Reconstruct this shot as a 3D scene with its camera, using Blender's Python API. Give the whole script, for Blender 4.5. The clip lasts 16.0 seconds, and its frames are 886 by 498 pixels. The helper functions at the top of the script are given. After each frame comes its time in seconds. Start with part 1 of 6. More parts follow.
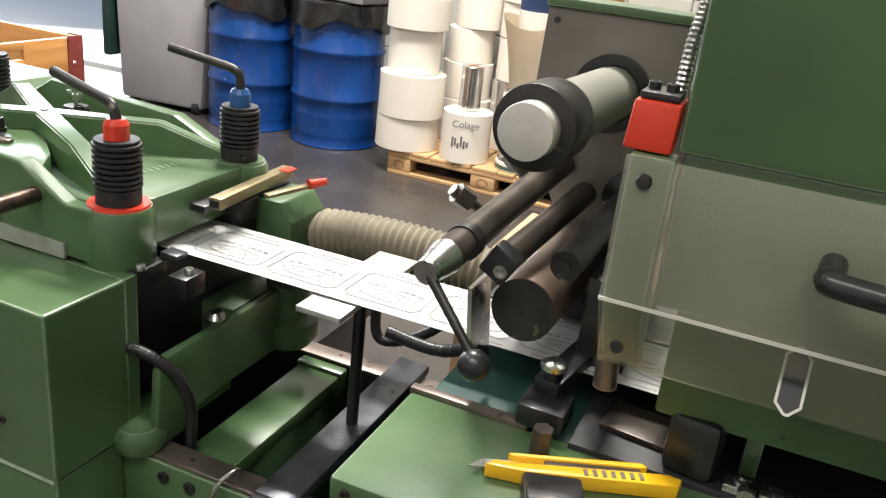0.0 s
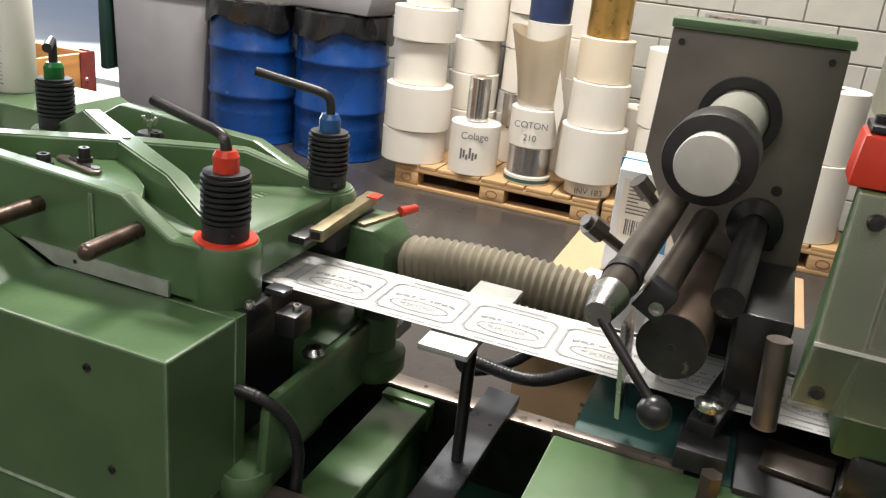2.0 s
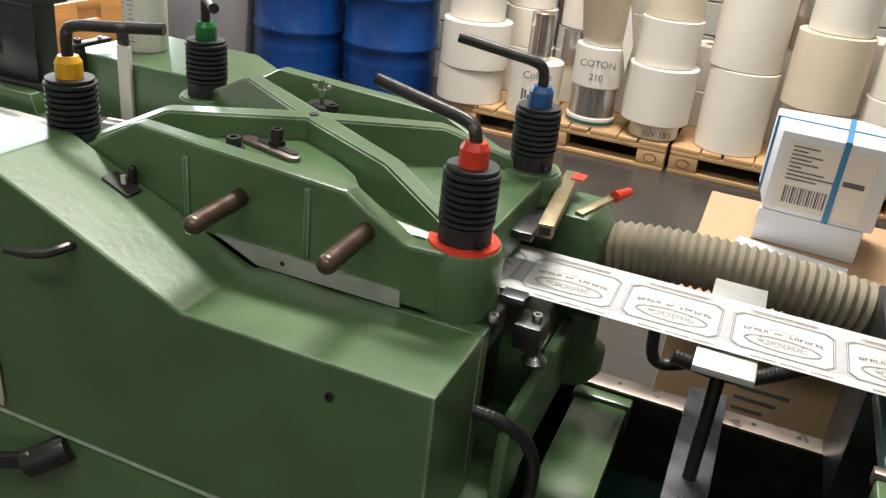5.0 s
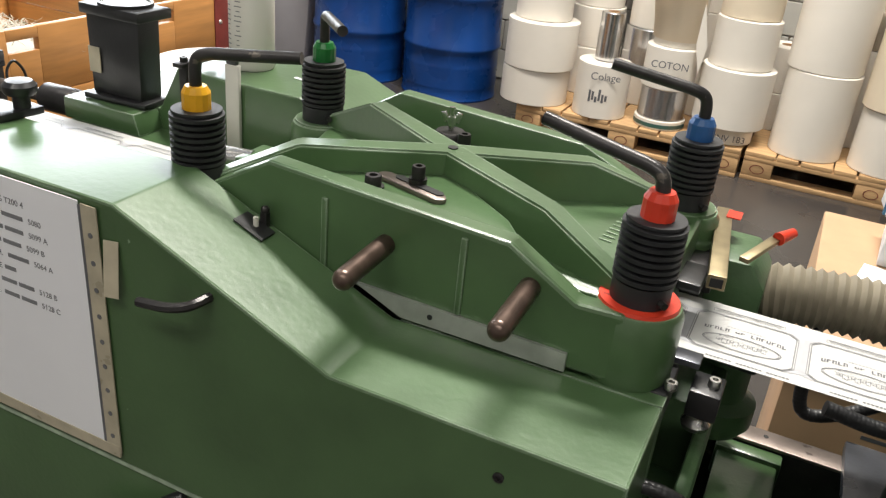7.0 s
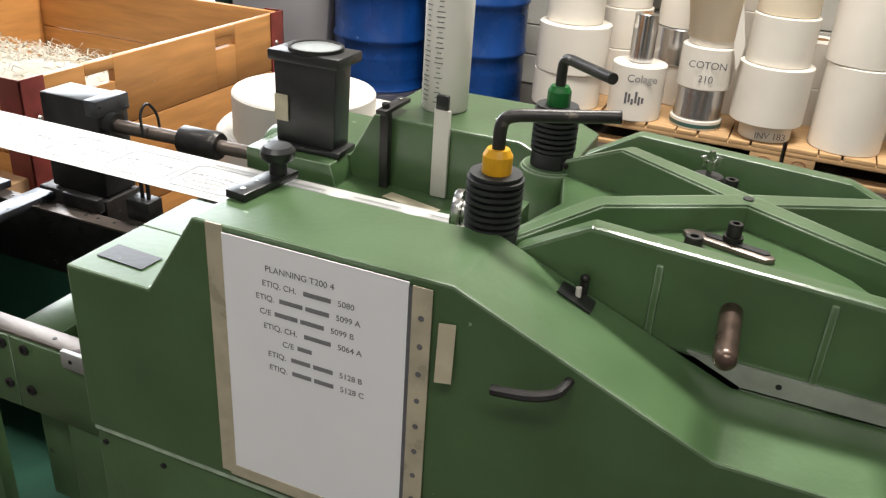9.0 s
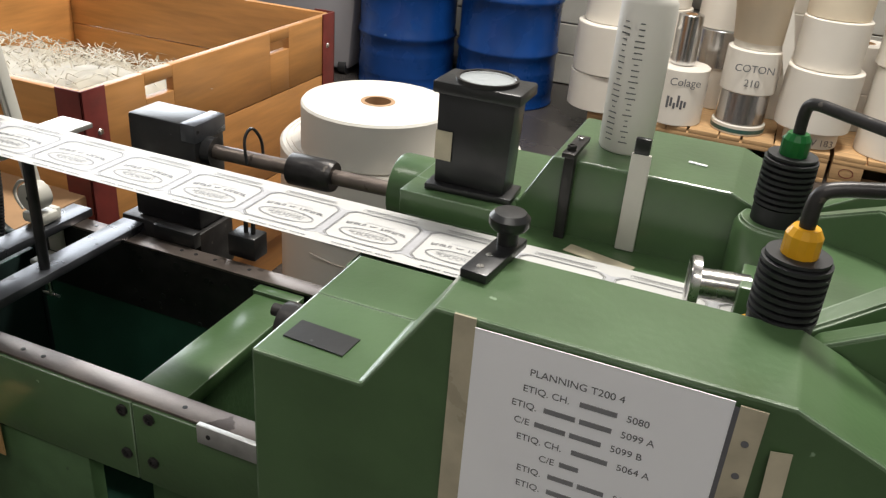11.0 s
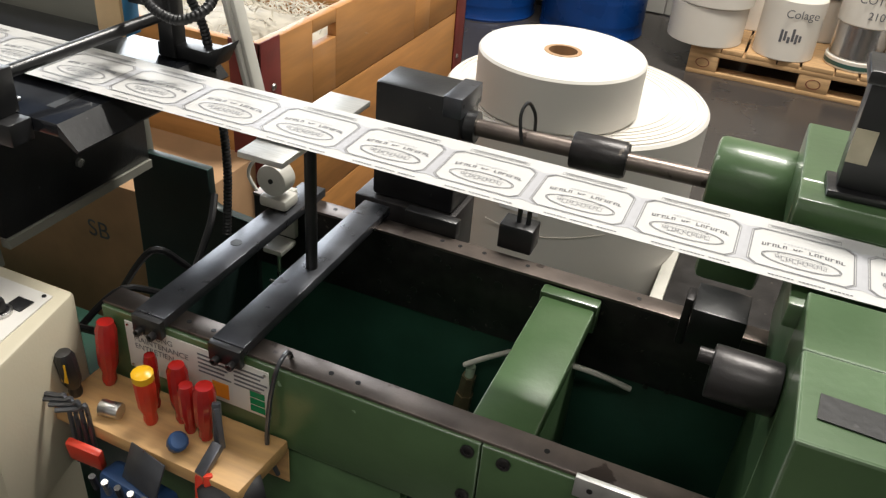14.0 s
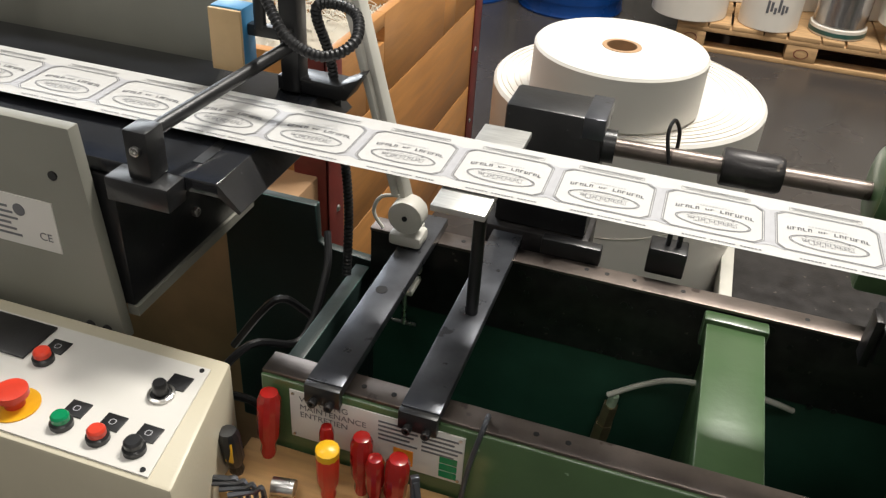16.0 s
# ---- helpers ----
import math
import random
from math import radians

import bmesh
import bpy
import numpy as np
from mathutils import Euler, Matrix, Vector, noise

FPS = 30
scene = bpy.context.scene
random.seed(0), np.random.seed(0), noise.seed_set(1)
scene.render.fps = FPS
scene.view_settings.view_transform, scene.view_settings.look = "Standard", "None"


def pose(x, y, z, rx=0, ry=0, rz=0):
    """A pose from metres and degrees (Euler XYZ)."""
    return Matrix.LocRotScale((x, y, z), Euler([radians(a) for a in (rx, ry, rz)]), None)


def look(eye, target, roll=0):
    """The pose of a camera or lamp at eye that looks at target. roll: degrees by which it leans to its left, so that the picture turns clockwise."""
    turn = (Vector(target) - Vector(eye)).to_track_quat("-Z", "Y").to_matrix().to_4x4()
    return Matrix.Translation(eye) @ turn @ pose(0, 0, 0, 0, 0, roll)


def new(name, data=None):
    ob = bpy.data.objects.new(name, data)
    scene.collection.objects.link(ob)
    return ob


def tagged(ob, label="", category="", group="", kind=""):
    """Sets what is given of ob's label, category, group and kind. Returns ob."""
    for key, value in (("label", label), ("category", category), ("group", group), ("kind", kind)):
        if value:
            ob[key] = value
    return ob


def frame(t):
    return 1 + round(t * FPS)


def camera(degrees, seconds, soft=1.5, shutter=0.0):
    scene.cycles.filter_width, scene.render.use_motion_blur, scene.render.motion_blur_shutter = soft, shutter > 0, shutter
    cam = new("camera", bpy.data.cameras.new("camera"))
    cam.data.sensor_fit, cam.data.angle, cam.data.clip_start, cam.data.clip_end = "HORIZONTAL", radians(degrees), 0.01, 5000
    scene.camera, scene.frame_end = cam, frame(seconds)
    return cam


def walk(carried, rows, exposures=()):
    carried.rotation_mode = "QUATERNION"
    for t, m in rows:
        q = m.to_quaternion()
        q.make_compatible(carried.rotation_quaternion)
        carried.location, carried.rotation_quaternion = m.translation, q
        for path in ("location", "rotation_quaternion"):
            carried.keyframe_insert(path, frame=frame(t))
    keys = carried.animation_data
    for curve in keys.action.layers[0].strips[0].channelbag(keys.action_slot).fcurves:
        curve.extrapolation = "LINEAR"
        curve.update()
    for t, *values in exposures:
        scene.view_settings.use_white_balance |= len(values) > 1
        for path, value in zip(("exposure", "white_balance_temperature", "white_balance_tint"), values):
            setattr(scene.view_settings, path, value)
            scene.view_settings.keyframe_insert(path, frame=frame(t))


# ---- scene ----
cam = camera(56.1, 16.0, soft=1.3)
PATH = [
    (0, (-0.101, 0.058, 1.445), (-0.776, 1.791, 0.711), 6.6),
    (0.5, (-0.173, 0.035, 1.454), (-0.812, 1.794, 0.75), 5.5),
    (1, (-0.221, 0.009, 1.452), (-0.829, 1.782, 0.755), 5.3),
    (1.5, (-0.256, -0.005, 1.447), (-0.847, 1.772, 0.746), 5.7),
    (2, (-0.278, 0.038, 1.44), (-0.916, 1.794, 0.727), 6.2),
    (2.5, (-0.297, 0.084, 1.425), (-1.044, 1.787, 0.689), 6.5),
    (3, (-0.361, 0.084, 1.43), (-1.096, 1.785, 0.677), 6.6),
    (3.5, (-0.445, 0.081, 1.435), (-1.104, 1.801, 0.657), 6.1),
    (4, (-0.507, 0.075, 1.436), (-1.103, 1.797, 0.611), 6.2),
    (6.5, (-0.682, 0.103, 1.436), (-1.385, 1.752, 0.551), 5.9),
    (7, (-0.739, 0.121, 1.44), (-1.45, 1.765, 0.55), 5.6),
    (7.5, (-0.843, 0.095, 1.454), (-1.5, 1.756, 0.554), 5.4),
    (8, (-0.942, 0.066, 1.461), (-1.575, 1.74, 0.567), 5.0),
    (8.5, (-1.015, 0.06, 1.459), (-1.659, 1.73, 0.567), 4.2),
    (9, (-1.086, 0.045, 1.456), (-1.75, 1.708, 0.565), 3.8),
    (11.5, (-1.461, 0.104, 1.455), (-2.077, 1.767, 0.53), 4.8),
    (12, (-1.533, 0.072, 1.453), (-2.128, 1.726, 0.498), 4.4),
    (12.5, (-1.618, 0.049, 1.441), (-2.219, 1.677, 0.446), 4.6),
    (13, (-1.698, 0.079, 1.433), (-2.334, 1.664, 0.393), 4.1),
    (13.5, (-1.795, 0.104, 1.438), (-2.434, 1.677, 0.382), 4.3),
    (14, (-1.879, 0.113, 1.44), (-2.478, 1.688, 0.364), 5.0),
    (14.5, (-1.993, 0.116, 1.444), (-2.53, 1.7, 0.347), 4.2),
    (15, (-2.092, 0.116, 1.449), (-2.565, 1.714, 0.342), 4.7),
    (15.5, (-2.158, 0.115, 1.452), (-2.605, 1.716, 0.34), 4.5),
    (16, (-2.199, 0.11, 1.452), (-2.654, 1.705, 0.334), 4.0),
]
walk(cam, [(t, look(eye, target, roll)) for t, eye, target, roll in PATH], [(0.0, 0.40), (1.5, 0.18), (3.5, -0.2), (7.0, -0.1), (9.0, -0.12), (11.5, -0.55), (13.0, -0.52), (16.0, -0.46)])

# ---------- world, light, exposure ----------
world = bpy.data.worlds.new("world")
scene.world = world
world.use_nodes = True
wt = world.node_tree
sky = wt.nodes.new("ShaderNodeTexSky")
sky.sky_type = "NISHITA"
sky.sun_disc = False
sky.sun_elevation, sky.sun_rotation = radians(40), radians(20)
wt.nodes["Background"].inputs["Strength"].default_value = 0.12
wt.links.new(sky.outputs[0], wt.nodes["Background"].inputs["Color"])


def area_lamp(name, m, sx, sy, watts, colour):
    data = bpy.data.lights.new(name, "AREA")
    data.shape, data.size, data.size_y, data.energy, data.color = "RECTANGLE", sx, sy, watts, colour
    ob = new(name, data)
    ob.matrix_world = m
    return ob


# daylight through the roller door and through roof lights that stay out of view
area_lamp("door_daylight", look((-7.2, 6.1, 2.5), (-4.0, 2.0, 0.8)), 4.2, 4.2, 460, (0.93, 0.97, 1.0))
area_lamp("unseen_roof_light", look((-1.5, 3.1, 5.4), (-1.5, 3.05, 0.0)), 2.2, 0.55, 560, (1.0, 0.96, 0.885))
area_lamp("unseen_roof_light", look((-4.9, 0.6, 5.4), (-4.9, 0.61, 0.0)), 1.6, 0.9, 60, (1.0, 0.95, 0.87))
# added fill lamp that brightens the faces turned to the camera
area_lamp("unseen_roof_light", look((-0.3, -2.0, 5.4), (-0.3, -1.95, 0.0)), 5.0, 0.9, 170, (1.0, 0.96, 0.885))


# ---------- materials ----------
def mat(name, colour, rough=0.5, metal=0.0, var=0.15, scale=6.0, bump=0.1, bump_scale=120.0, spots=None, spot_scale=30.0,
        spot_at=0.72, coat=0.0, alpha=1.0, edge=None, random_piece=0.0, stretch=(1, 1, 1), spec=0.5):
    m = bpy.data.materials.new(name)
    m.use_nodes = True
    t = m.node_tree
    n, link = t.nodes, t.links.new
    b = n["Principled BSDF"]
    b.inputs["Metallic"].default_value = metal
    b.inputs["Coat Weight"].default_value = coat
    b.inputs["Coat Roughness"].default_value = 0.16
    b.inputs["Specular IOR Level"].default_value = spec
    co = n.new("ShaderNodeTexCoord")
    mp = n.new("ShaderNodeMapping")
    mp.inputs["Scale"].default_value = stretch
    link(co.outputs["Object"], mp.inputs["Vector"])
    big = n.new("ShaderNodeTexNoise")
    big.inputs["Scale"].default_value, big.inputs["Detail"].default_value = scale, 5
    fine = n.new("ShaderNodeTexNoise")
    fine.inputs["Scale"].default_value, fine.inputs["Detail"].default_value = bump_scale, 3
    link(mp.outputs[0], big.inputs["Vector"])
    link(mp.outputs[0], fine.inputs["Vector"])
    ramp = n.new("ShaderNodeValToRGB")
    c = Vector(colour)
    ramp.color_ramp.elements[0].position, ramp.color_ramp.elements[1].position = 0.3, 0.7
    ramp.color_ramp.elements[0].color = (*(c * (1 - var)), 1)
    ramp.color_ramp.elements[1].color = (*[min(v * (1 + var), 0.95) for v in c], 1)
    link(big.outputs["Fac"], ramp.inputs[0])
    out = ramp.outputs[0]
    if random_piece:
        info = n.new("ShaderNodeObjectInfo")
        hsv = n.new("ShaderNodeHueSaturation")
        rng = n.new("ShaderNodeMapRange")
        rng.inputs["To Min"].default_value, rng.inputs["To Max"].default_value = 1 - random_piece, 1 + random_piece
        link(info.outputs["Random"], rng.inputs["Value"])
        link(rng.outputs[0], hsv.inputs["Value"])
        link(out, hsv.inputs["Color"])
        out = hsv.outputs[0]
    if spots:
        sp = n.new("ShaderNodeTexNoise")
        sp.inputs["Scale"].default_value, sp.inputs["Detail"].default_value = spot_scale, 8
        link(co.outputs["Object"], sp.inputs["Vector"])
        sr = n.new("ShaderNodeValToRGB")
        sr.color_ramp.elements[0].position, sr.color_ramp.elements[1].position = spot_at, spot_at + 0.03
        link(sp.outputs["Fac"], sr.inputs[0])
        mix = n.new("ShaderNodeMixRGB")
        mix.inputs[2].default_value = (*spots, 1)
        link(sr.outputs[0], mix.inputs[0])
        link(out, mix.inputs[1])
        out = mix.outputs[0]
    if edge:
        # paint worn through along the edges
        bv, geo, dot = n.new("ShaderNodeBevel"), n.new("ShaderNodeNewGeometry"), n.new("ShaderNodeVectorMath")
        bv.samples = 4
        bv.inputs["Radius"].default_value = 0.0035
        dot.operation = "DOT_PRODUCT"
        link(bv.outputs[0], dot.inputs[0])
        link(geo.outputs["Normal"], dot.inputs[1])
        er = n.new("ShaderNodeMapRange")
        er.inputs["From Min"].default_value, er.inputs["From Max"].default_value = 0.985, 0.90
        link(dot.outputs["Value"], er.inputs["Value"])
        worn = n.new("ShaderNodeMath")
        worn.operation = "MULTIPLY"
        link(er.outputs[0], worn.inputs[0])
        wr = n.new("ShaderNodeMapRange")
        wr.inputs["From Min"].default_value, wr.inputs["From Max"].default_value = 0.35, 0.62
        link(big.outputs["Fac"], wr.inputs["Value"])
        link(wr.outputs[0], worn.inputs[1])
        em = n.new("ShaderNodeMixRGB")
        em.inputs[2].default_value = (*edge, 1)
        link(worn.outputs[0], em.inputs[0])
        link(out, em.inputs[1])
        out = em.outputs[0]
    link(out, b.inputs["Base Color"])
    rr = n.new("ShaderNodeMapRange")
    rr.inputs["To Min"].default_value, rr.inputs["To Max"].default_value = max(rough - 0.1, 0.03), min(rough + 0.1, 1)
    link(big.outputs["Fac"], rr.inputs["Value"])
    link(rr.outputs[0], b.inputs["Roughness"])
    if bump:
        bp = n.new("ShaderNodeBump")
        bp.inputs["Strength"].default_value, bp.inputs["Distance"].default_value = bump, 0.002
        link(fine.outputs["Fac"], bp.inputs["Height"])
        link(bp.outputs[0], b.inputs["Normal"])
    if alpha < 1:
        b.inputs["Alpha"].default_value = alpha
    return m


GREEN = mat("green_paint", (0.066, 0.124, 0.050), 0.34, 0, 0.16, 9, 0.16, 110, (0.26, 0.36, 0.24), 38, 0.74, coat=0.5, edge=(0.42, 0.50, 0.40))
GREEN_OLD = mat("green_paint_oily", (0.062, 0.118, 0.05), 0.42, 0, 0.25, 12, 0.25, 140, (0.02, 0.03, 0.02), 20, 0.68)
GREEN_EDGE = mat("worn_light_green_edge", (0.36, 0.45, 0.33), 0.45, 0, 0.25, 60, 0.2)
TEAL = mat("dark_teal_paint", (0.03, 0.085, 0.075), 0.35, 0, 0.3, 10, 0.15)
BRACKET = mat("near_black_green_paint", (0.010, 0.020, 0.018), 0.45, 0, 0.3, 10, 0.15, edge=(0.10, 0.22, 0.20))
SATIN = mat("satin_aluminium", (0.58, 0.56, 0.52), 0.42, 0.3, 0.08, 40, 0.08)
TABLE = mat("glossy_black_plate", (0.012, 0.013, 0.016), 0.16, 0, 0.3, 12, 0.05, 90, (0.03, 0.03, 0.035), 14, 0.7, coat=0.3)
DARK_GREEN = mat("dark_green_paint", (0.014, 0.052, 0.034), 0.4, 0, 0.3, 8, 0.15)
BLACK = mat("black_paint", (0.012, 0.012, 0.013), 0.38, 0, 0.3, 20, 0.15, spots=(0.05, 0.05, 0.05), spot_scale=60, coat=0.2)
BLACK_STEEL = mat("blackened_steel", (0.045, 0.042, 0.042), 0.36, 0.6, 0.35, 25, 0.15, 200, (0.16, 0.14, 0.12), 40, 0.68)
BAR_STEEL = mat("blued_flat_steel", (0.12, 0.125, 0.14), 0.3, 0.7, 0.3, 18, 0.1, 200, (0.05, 0.05, 0.055), 25, 0.66)
RUBBER = mat("black_rubber", (0.014, 0.014, 0.016), 0.55, 0, 0.3, 30, 0.1)
STEEL = mat("bright_steel", (0.55, 0.54, 0.52), 0.28, 1.0, 0.15, 30, 0.08, 200)
ALU = mat("brushed_aluminium", (0.62, 0.62, 0.60), 0.42, 0.8, 0.12, 40, 0.12, 60, stretch=(1, 12, 1))
OLD_STEEL = mat("brown_stained_steel", (0.20, 0.165, 0.145), 0.36, 0.75, 0.3, 14, 0.1, 180, (0.09, 0.07, 0.06), 22, 0.64)
PLATE_STEEL = mat("dull_steel_plate", (0.17, 0.15, 0.13), 0.46, 0.45, 0.28, 7, 0.1, 200, (0.12, 0.11, 0.1), 18, 0.68)
ROLLER = mat("dark_roller_steel", (0.075, 0.062, 0.052), 0.33, 0.5, 0.4, 14, 0.08, 150, (0.2, 0.14, 0.1), 12, 0.66)
COPPER = mat("brownish_roller", (0.24, 0.17, 0.13), 0.38, 0.4, 0.35, 14, 0.1)
RED = mat("red_paint", (0.62, 0.045, 0.02), 0.35, 0, 0.12, 30, 0.15, spots=(0.25, 0.02, 0.01), spot_scale=60)
BLUE_CAP = mat("blue_paint", (0.02, 0.09, 0.26), 0.35, 0, 0.15, 30, 0.15)
YELLOW = mat("yellow_paint", (0.72, 0.36, 0.012), 0.35, 0, 0.12, 30, 0.15)
GREEN_CAP = mat("bright_green_paint", (0.008, 0.13, 0.025), 0.3, 0, 0.15, 30, 0.15)
PEG = mat("bronzed_steel_peg", (0.11, 0.075, 0.06), 0.3, 0.7, 0.3, 40, 0.1)
PAPER = mat("web_paper", (0.56, 0.555, 0.54), 0.5, 0, 0.015, 5, 0.03, 300)
INK = mat("grey_ink", (0.14, 0.14, 0.15), 0.4, 0, 0.08, 60, 0)
INK_PALE = mat("pale_grey_ink", (0.45, 0.45, 0.47), 0.4, 0, 0.05, 60, 0)
INK_SOFT = mat("mid_grey_ink", (0.21, 0.21, 0.22), 0.4, 0, 0.08, 60, 0)
INK_DARK = mat("dark_grey_ink", (0.12, 0.12, 0.13), 0.4, 0, 0.1, 60, 0)
SHEET = mat("office_paper", (0.90, 0.90, 0.93), 0.35, 0, 0.03, 6, 0.05, 20, coat=0.3)
TAPE = mat("yellowed_tape", (0.46, 0.41, 0.30), 0.3, 0, 0.15, 30, 0.2, 60)
ROLL = mat("paper_roll_side", (0.74, 0.69, 0.62), 0.7, 0, 0.04, 4, 0.06, 90)
ROLL_CREAM = mat("cream_paper_roll", (0.70, 0.60, 0.46), 0.7, 0, 0.05, 4, 0.06, 90)
ROLL_WHITE = mat("bright_paper_roll", (0.70, 0.67, 0.62), 0.6, 0, 0.03, 3, 0.06, 60)
KRAFT = mat("kraft_board", (0.42, 0.25, 0.13), 0.75, 0, 0.12, 12, 0.15, 80)
CARDBOARD = mat("cardboard", (0.45, 0.28, 0.16), 0.75, 0, 0.1, 8, 0.15, 60)
WHITE_CARD = mat("white_carton", (0.74, 0.76, 0.80), 0.55, 0, 0.05, 6, 0.08)
FOIL = mat("silver_foil_roll", (0.66, 0.66, 0.67), 0.22, 1.0, 0.1, 30, 0.05, stretch=(8, 8, 0.3))
GOLD = mat("gold_foil_roll", (0.45, 0.27, 0.08), 0.3, 0.7, 0.12, 20, 0.05)
NAVY = mat("navy_roll", (0.015, 0.03, 0.09), 0.5, 0, 0.2, 8, 0.05)
DRUM = mat("blue_drum_paint", (0.005, 0.045, 0.20), 0.28, 0.05, 0.2, 5, 0.08, 60, (0.10, 0.16, 0.28), 18, 0.72)
BAG = mat("black_bin_liner", (0.012, 0.012, 0.013), 0.22, 0, 0.3, 20, 0.8, 35)
BIN = mat("grey_bin_plastic", (0.30, 0.29, 0.31), 0.5, 0, 0.06, 6, 0.1)
BIN_DARK = mat("dark_green_bin_plastic", (0.012, 0.035, 0.028), 0.45, 0, 0.1, 6, 0.1)
WOOD_CRATE = mat("varnished_crate_board", (0.48, 0.225, 0.07), 0.42, 0, 0.16, 5, 0.10, 90, (0.24, 0.09, 0.025), 7, 0.78, stretch=(1, 1, 9))
WOOD_PALLET = mat("pallet_wood", (0.47, 0.29, 0.14), 0.75, 0, 0.2, 8, 0.2, 90, (0.3, 0.16, 0.07), 16, 0.7, stretch=(1, 6, 6), random_piece=0.15)
WOOD_SHELF = mat("pine_shelf", (0.55, 0.33, 0.14), 0.5, 0, 0.15, 10, 0.1, stretch=(1, 8, 8))
OXIDE = mat("red_oxide_steel", (0.14, 0.02, 0.016), 0.5, 0, 0.25, 18, 0.15)
SHRED = mat("paper_shred", (0.46, 0.42, 0.34), 0.6, 0, 0.05, 6, 0)
CONCRETE = mat("sealed_concrete_floor", (0.052, 0.046, 0.043), 0.27, 0, 0.22, 1.3, 0.06, 60, (0.035, 0.032, 0.030), 3.5, 0.70)
BLOCK = mat("painted_block", (0.40, 0.385, 0.35), 0.75, 0, 0.07, 6, 0.5, 90, random_piece=0.05)
MORTAR = mat("mortar_joint", (0.24, 0.225, 0.205), 0.9, 0, 0.15, 20, 0.4)
HALL = mat("hall_panel", (0.42, 0.41, 0.39), 0.7, 0, 0.05, 2, 0.05)
HOSE = mat("ribbed_hose", (0.23, 0.20, 0.145), 0.6, 0, 0.15, 20, 0.2)
CABLE = mat("black_cable", (0.012, 0.012, 0.013), 0.4, 0, 0.2, 40, 0)
BEIGE = mat("beige_enamel", (0.55, 0.50, 0.38), 0.4, 0, 0.05, 8, 0.1, 200)
PANEL_WHITE = mat("white_control_plate", (0.66, 0.64, 0.6), 0.35, 0, 0.04, 10, 0.05)
GREY_ENAMEL = mat("grey_green_enamel", (0.24, 0.235, 0.20), 0.45, 0, 0.06, 8, 0.1)
LAMP_WHITE = mat("aged_white_enamel", (0.62, 0.60, 0.54), 0.4, 0, 0.08, 12, 0.1, spots=(0.2, 0.17, 0.14), spot_scale=30, spot_at=0.7)
BLUE_PLASTIC = mat("blue_plastic", (0.02, 0.06, 0.16), 0.45, 0, 0.2, 20, 0.1)
SKY_PLASTIC = mat("light_blue_plastic", (0.05, 0.22, 0.42), 0.4, 0, 0.1, 20, 0.05)
RED_PLASTIC = mat("clear_red_plastic", (0.36, 0.015, 0.012), 0.15, 0, 0.2, 30, 0, coat=0.4)
YEL_PLASTIC = mat("yellow_plastic", (0.80, 0.45, 0.015), 0.3, 0, 0.06, 20, 0)
ORANGE_WOOD = mat("tan_face", (0.55, 0.38, 0.2), 0.5, 0, 0.1, 20, 0.05)
BRASS = mat("dull_brass", (0.27, 0.22, 0.13), 0.4, 0.7, 0.25, 30, 0.1)
GREEN_BTN = mat("green_button", (0.0, 0.22, 0.08), 0.25, 0, 0.05, 20, 0)
ORANGE = mat("orange_sticker", (0.75, 0.25, 0.02), 0.5, 0, 0.05, 20, 0)
OUTSIDE = mat("bright_yard", (0.7, 0.7, 0.68), 0.8, 0, 0.05, 1, 0)
PERSPEX = mat("scuffed_perspex", (0.42, 0.41, 0.33), 0.16, 0, 0.15, 5, 0.04, 40, alpha=0.26)
GLASS = mat("lens_glass", (0.75, 0.8, 0.82), 0.05, 0, 0.02, 5, 0, alpha=0.45)


# ---------- building helpers ----------
def part(name, bm, material, parent=None, label="", smooth=38):
    bm.normal_update()
    for f in bm.faces:
        f.smooth = True
    for e in bm.edges:
        e.smooth = not (len(e.link_faces) == 2 and e.calc_face_angle(0) > radians(smooth))
    me = bpy.data.meshes.new(name)
    bm.to_mesh(me)
    bm.free()
    me.materials.append(material)
    ob = new(name, me)
    if parent is not None:
        ob.parent = parent
        if parent.parent is None:
            ob.matrix_parent_inverse = Matrix.Translation(-parent.location)
    if label:
        ob["label"] = label
    return ob


def thing(name, at, label, category, group="", kind=""):
    ob = new(name)
    ob.empty_display_size = 0.05
    ob.location = at
    return tagged(ob, label, category, group, kind)


def single(name, bm, material, label, category, group="", kind="", smooth=38):
    return tagged(part(name, bm, material, None, "", smooth), label, category, group, kind)


def join(*bms):
    out = bmesh.new()
    for b in bms:
        me = bpy.data.meshes.new("tmp")
        b.to_mesh(me)
        out.from_mesh(me)
        b.free()
        bpy.data.meshes.remove(me)
    return out


def box(x0, x1, y0, y1, z0, z1, bevel=0.0, seg=2):
    bm = bmesh.new()
    bmesh.ops.create_cube(bm, size=1.0)
    for v in bm.verts:
        v.co = Vector((x0 + (v.co.x + 0.5) * (x1 - x0), y0 + (v.co.y + 0.5) * (y1 - y0), z0 + (v.co.z + 0.5) * (z1 - z0)))
    if bevel:
        bmesh.ops.bevel(bm, geom=bm.edges[:], offset=bevel, segments=seg, affect="EDGES", profile=0.5)
    return bm


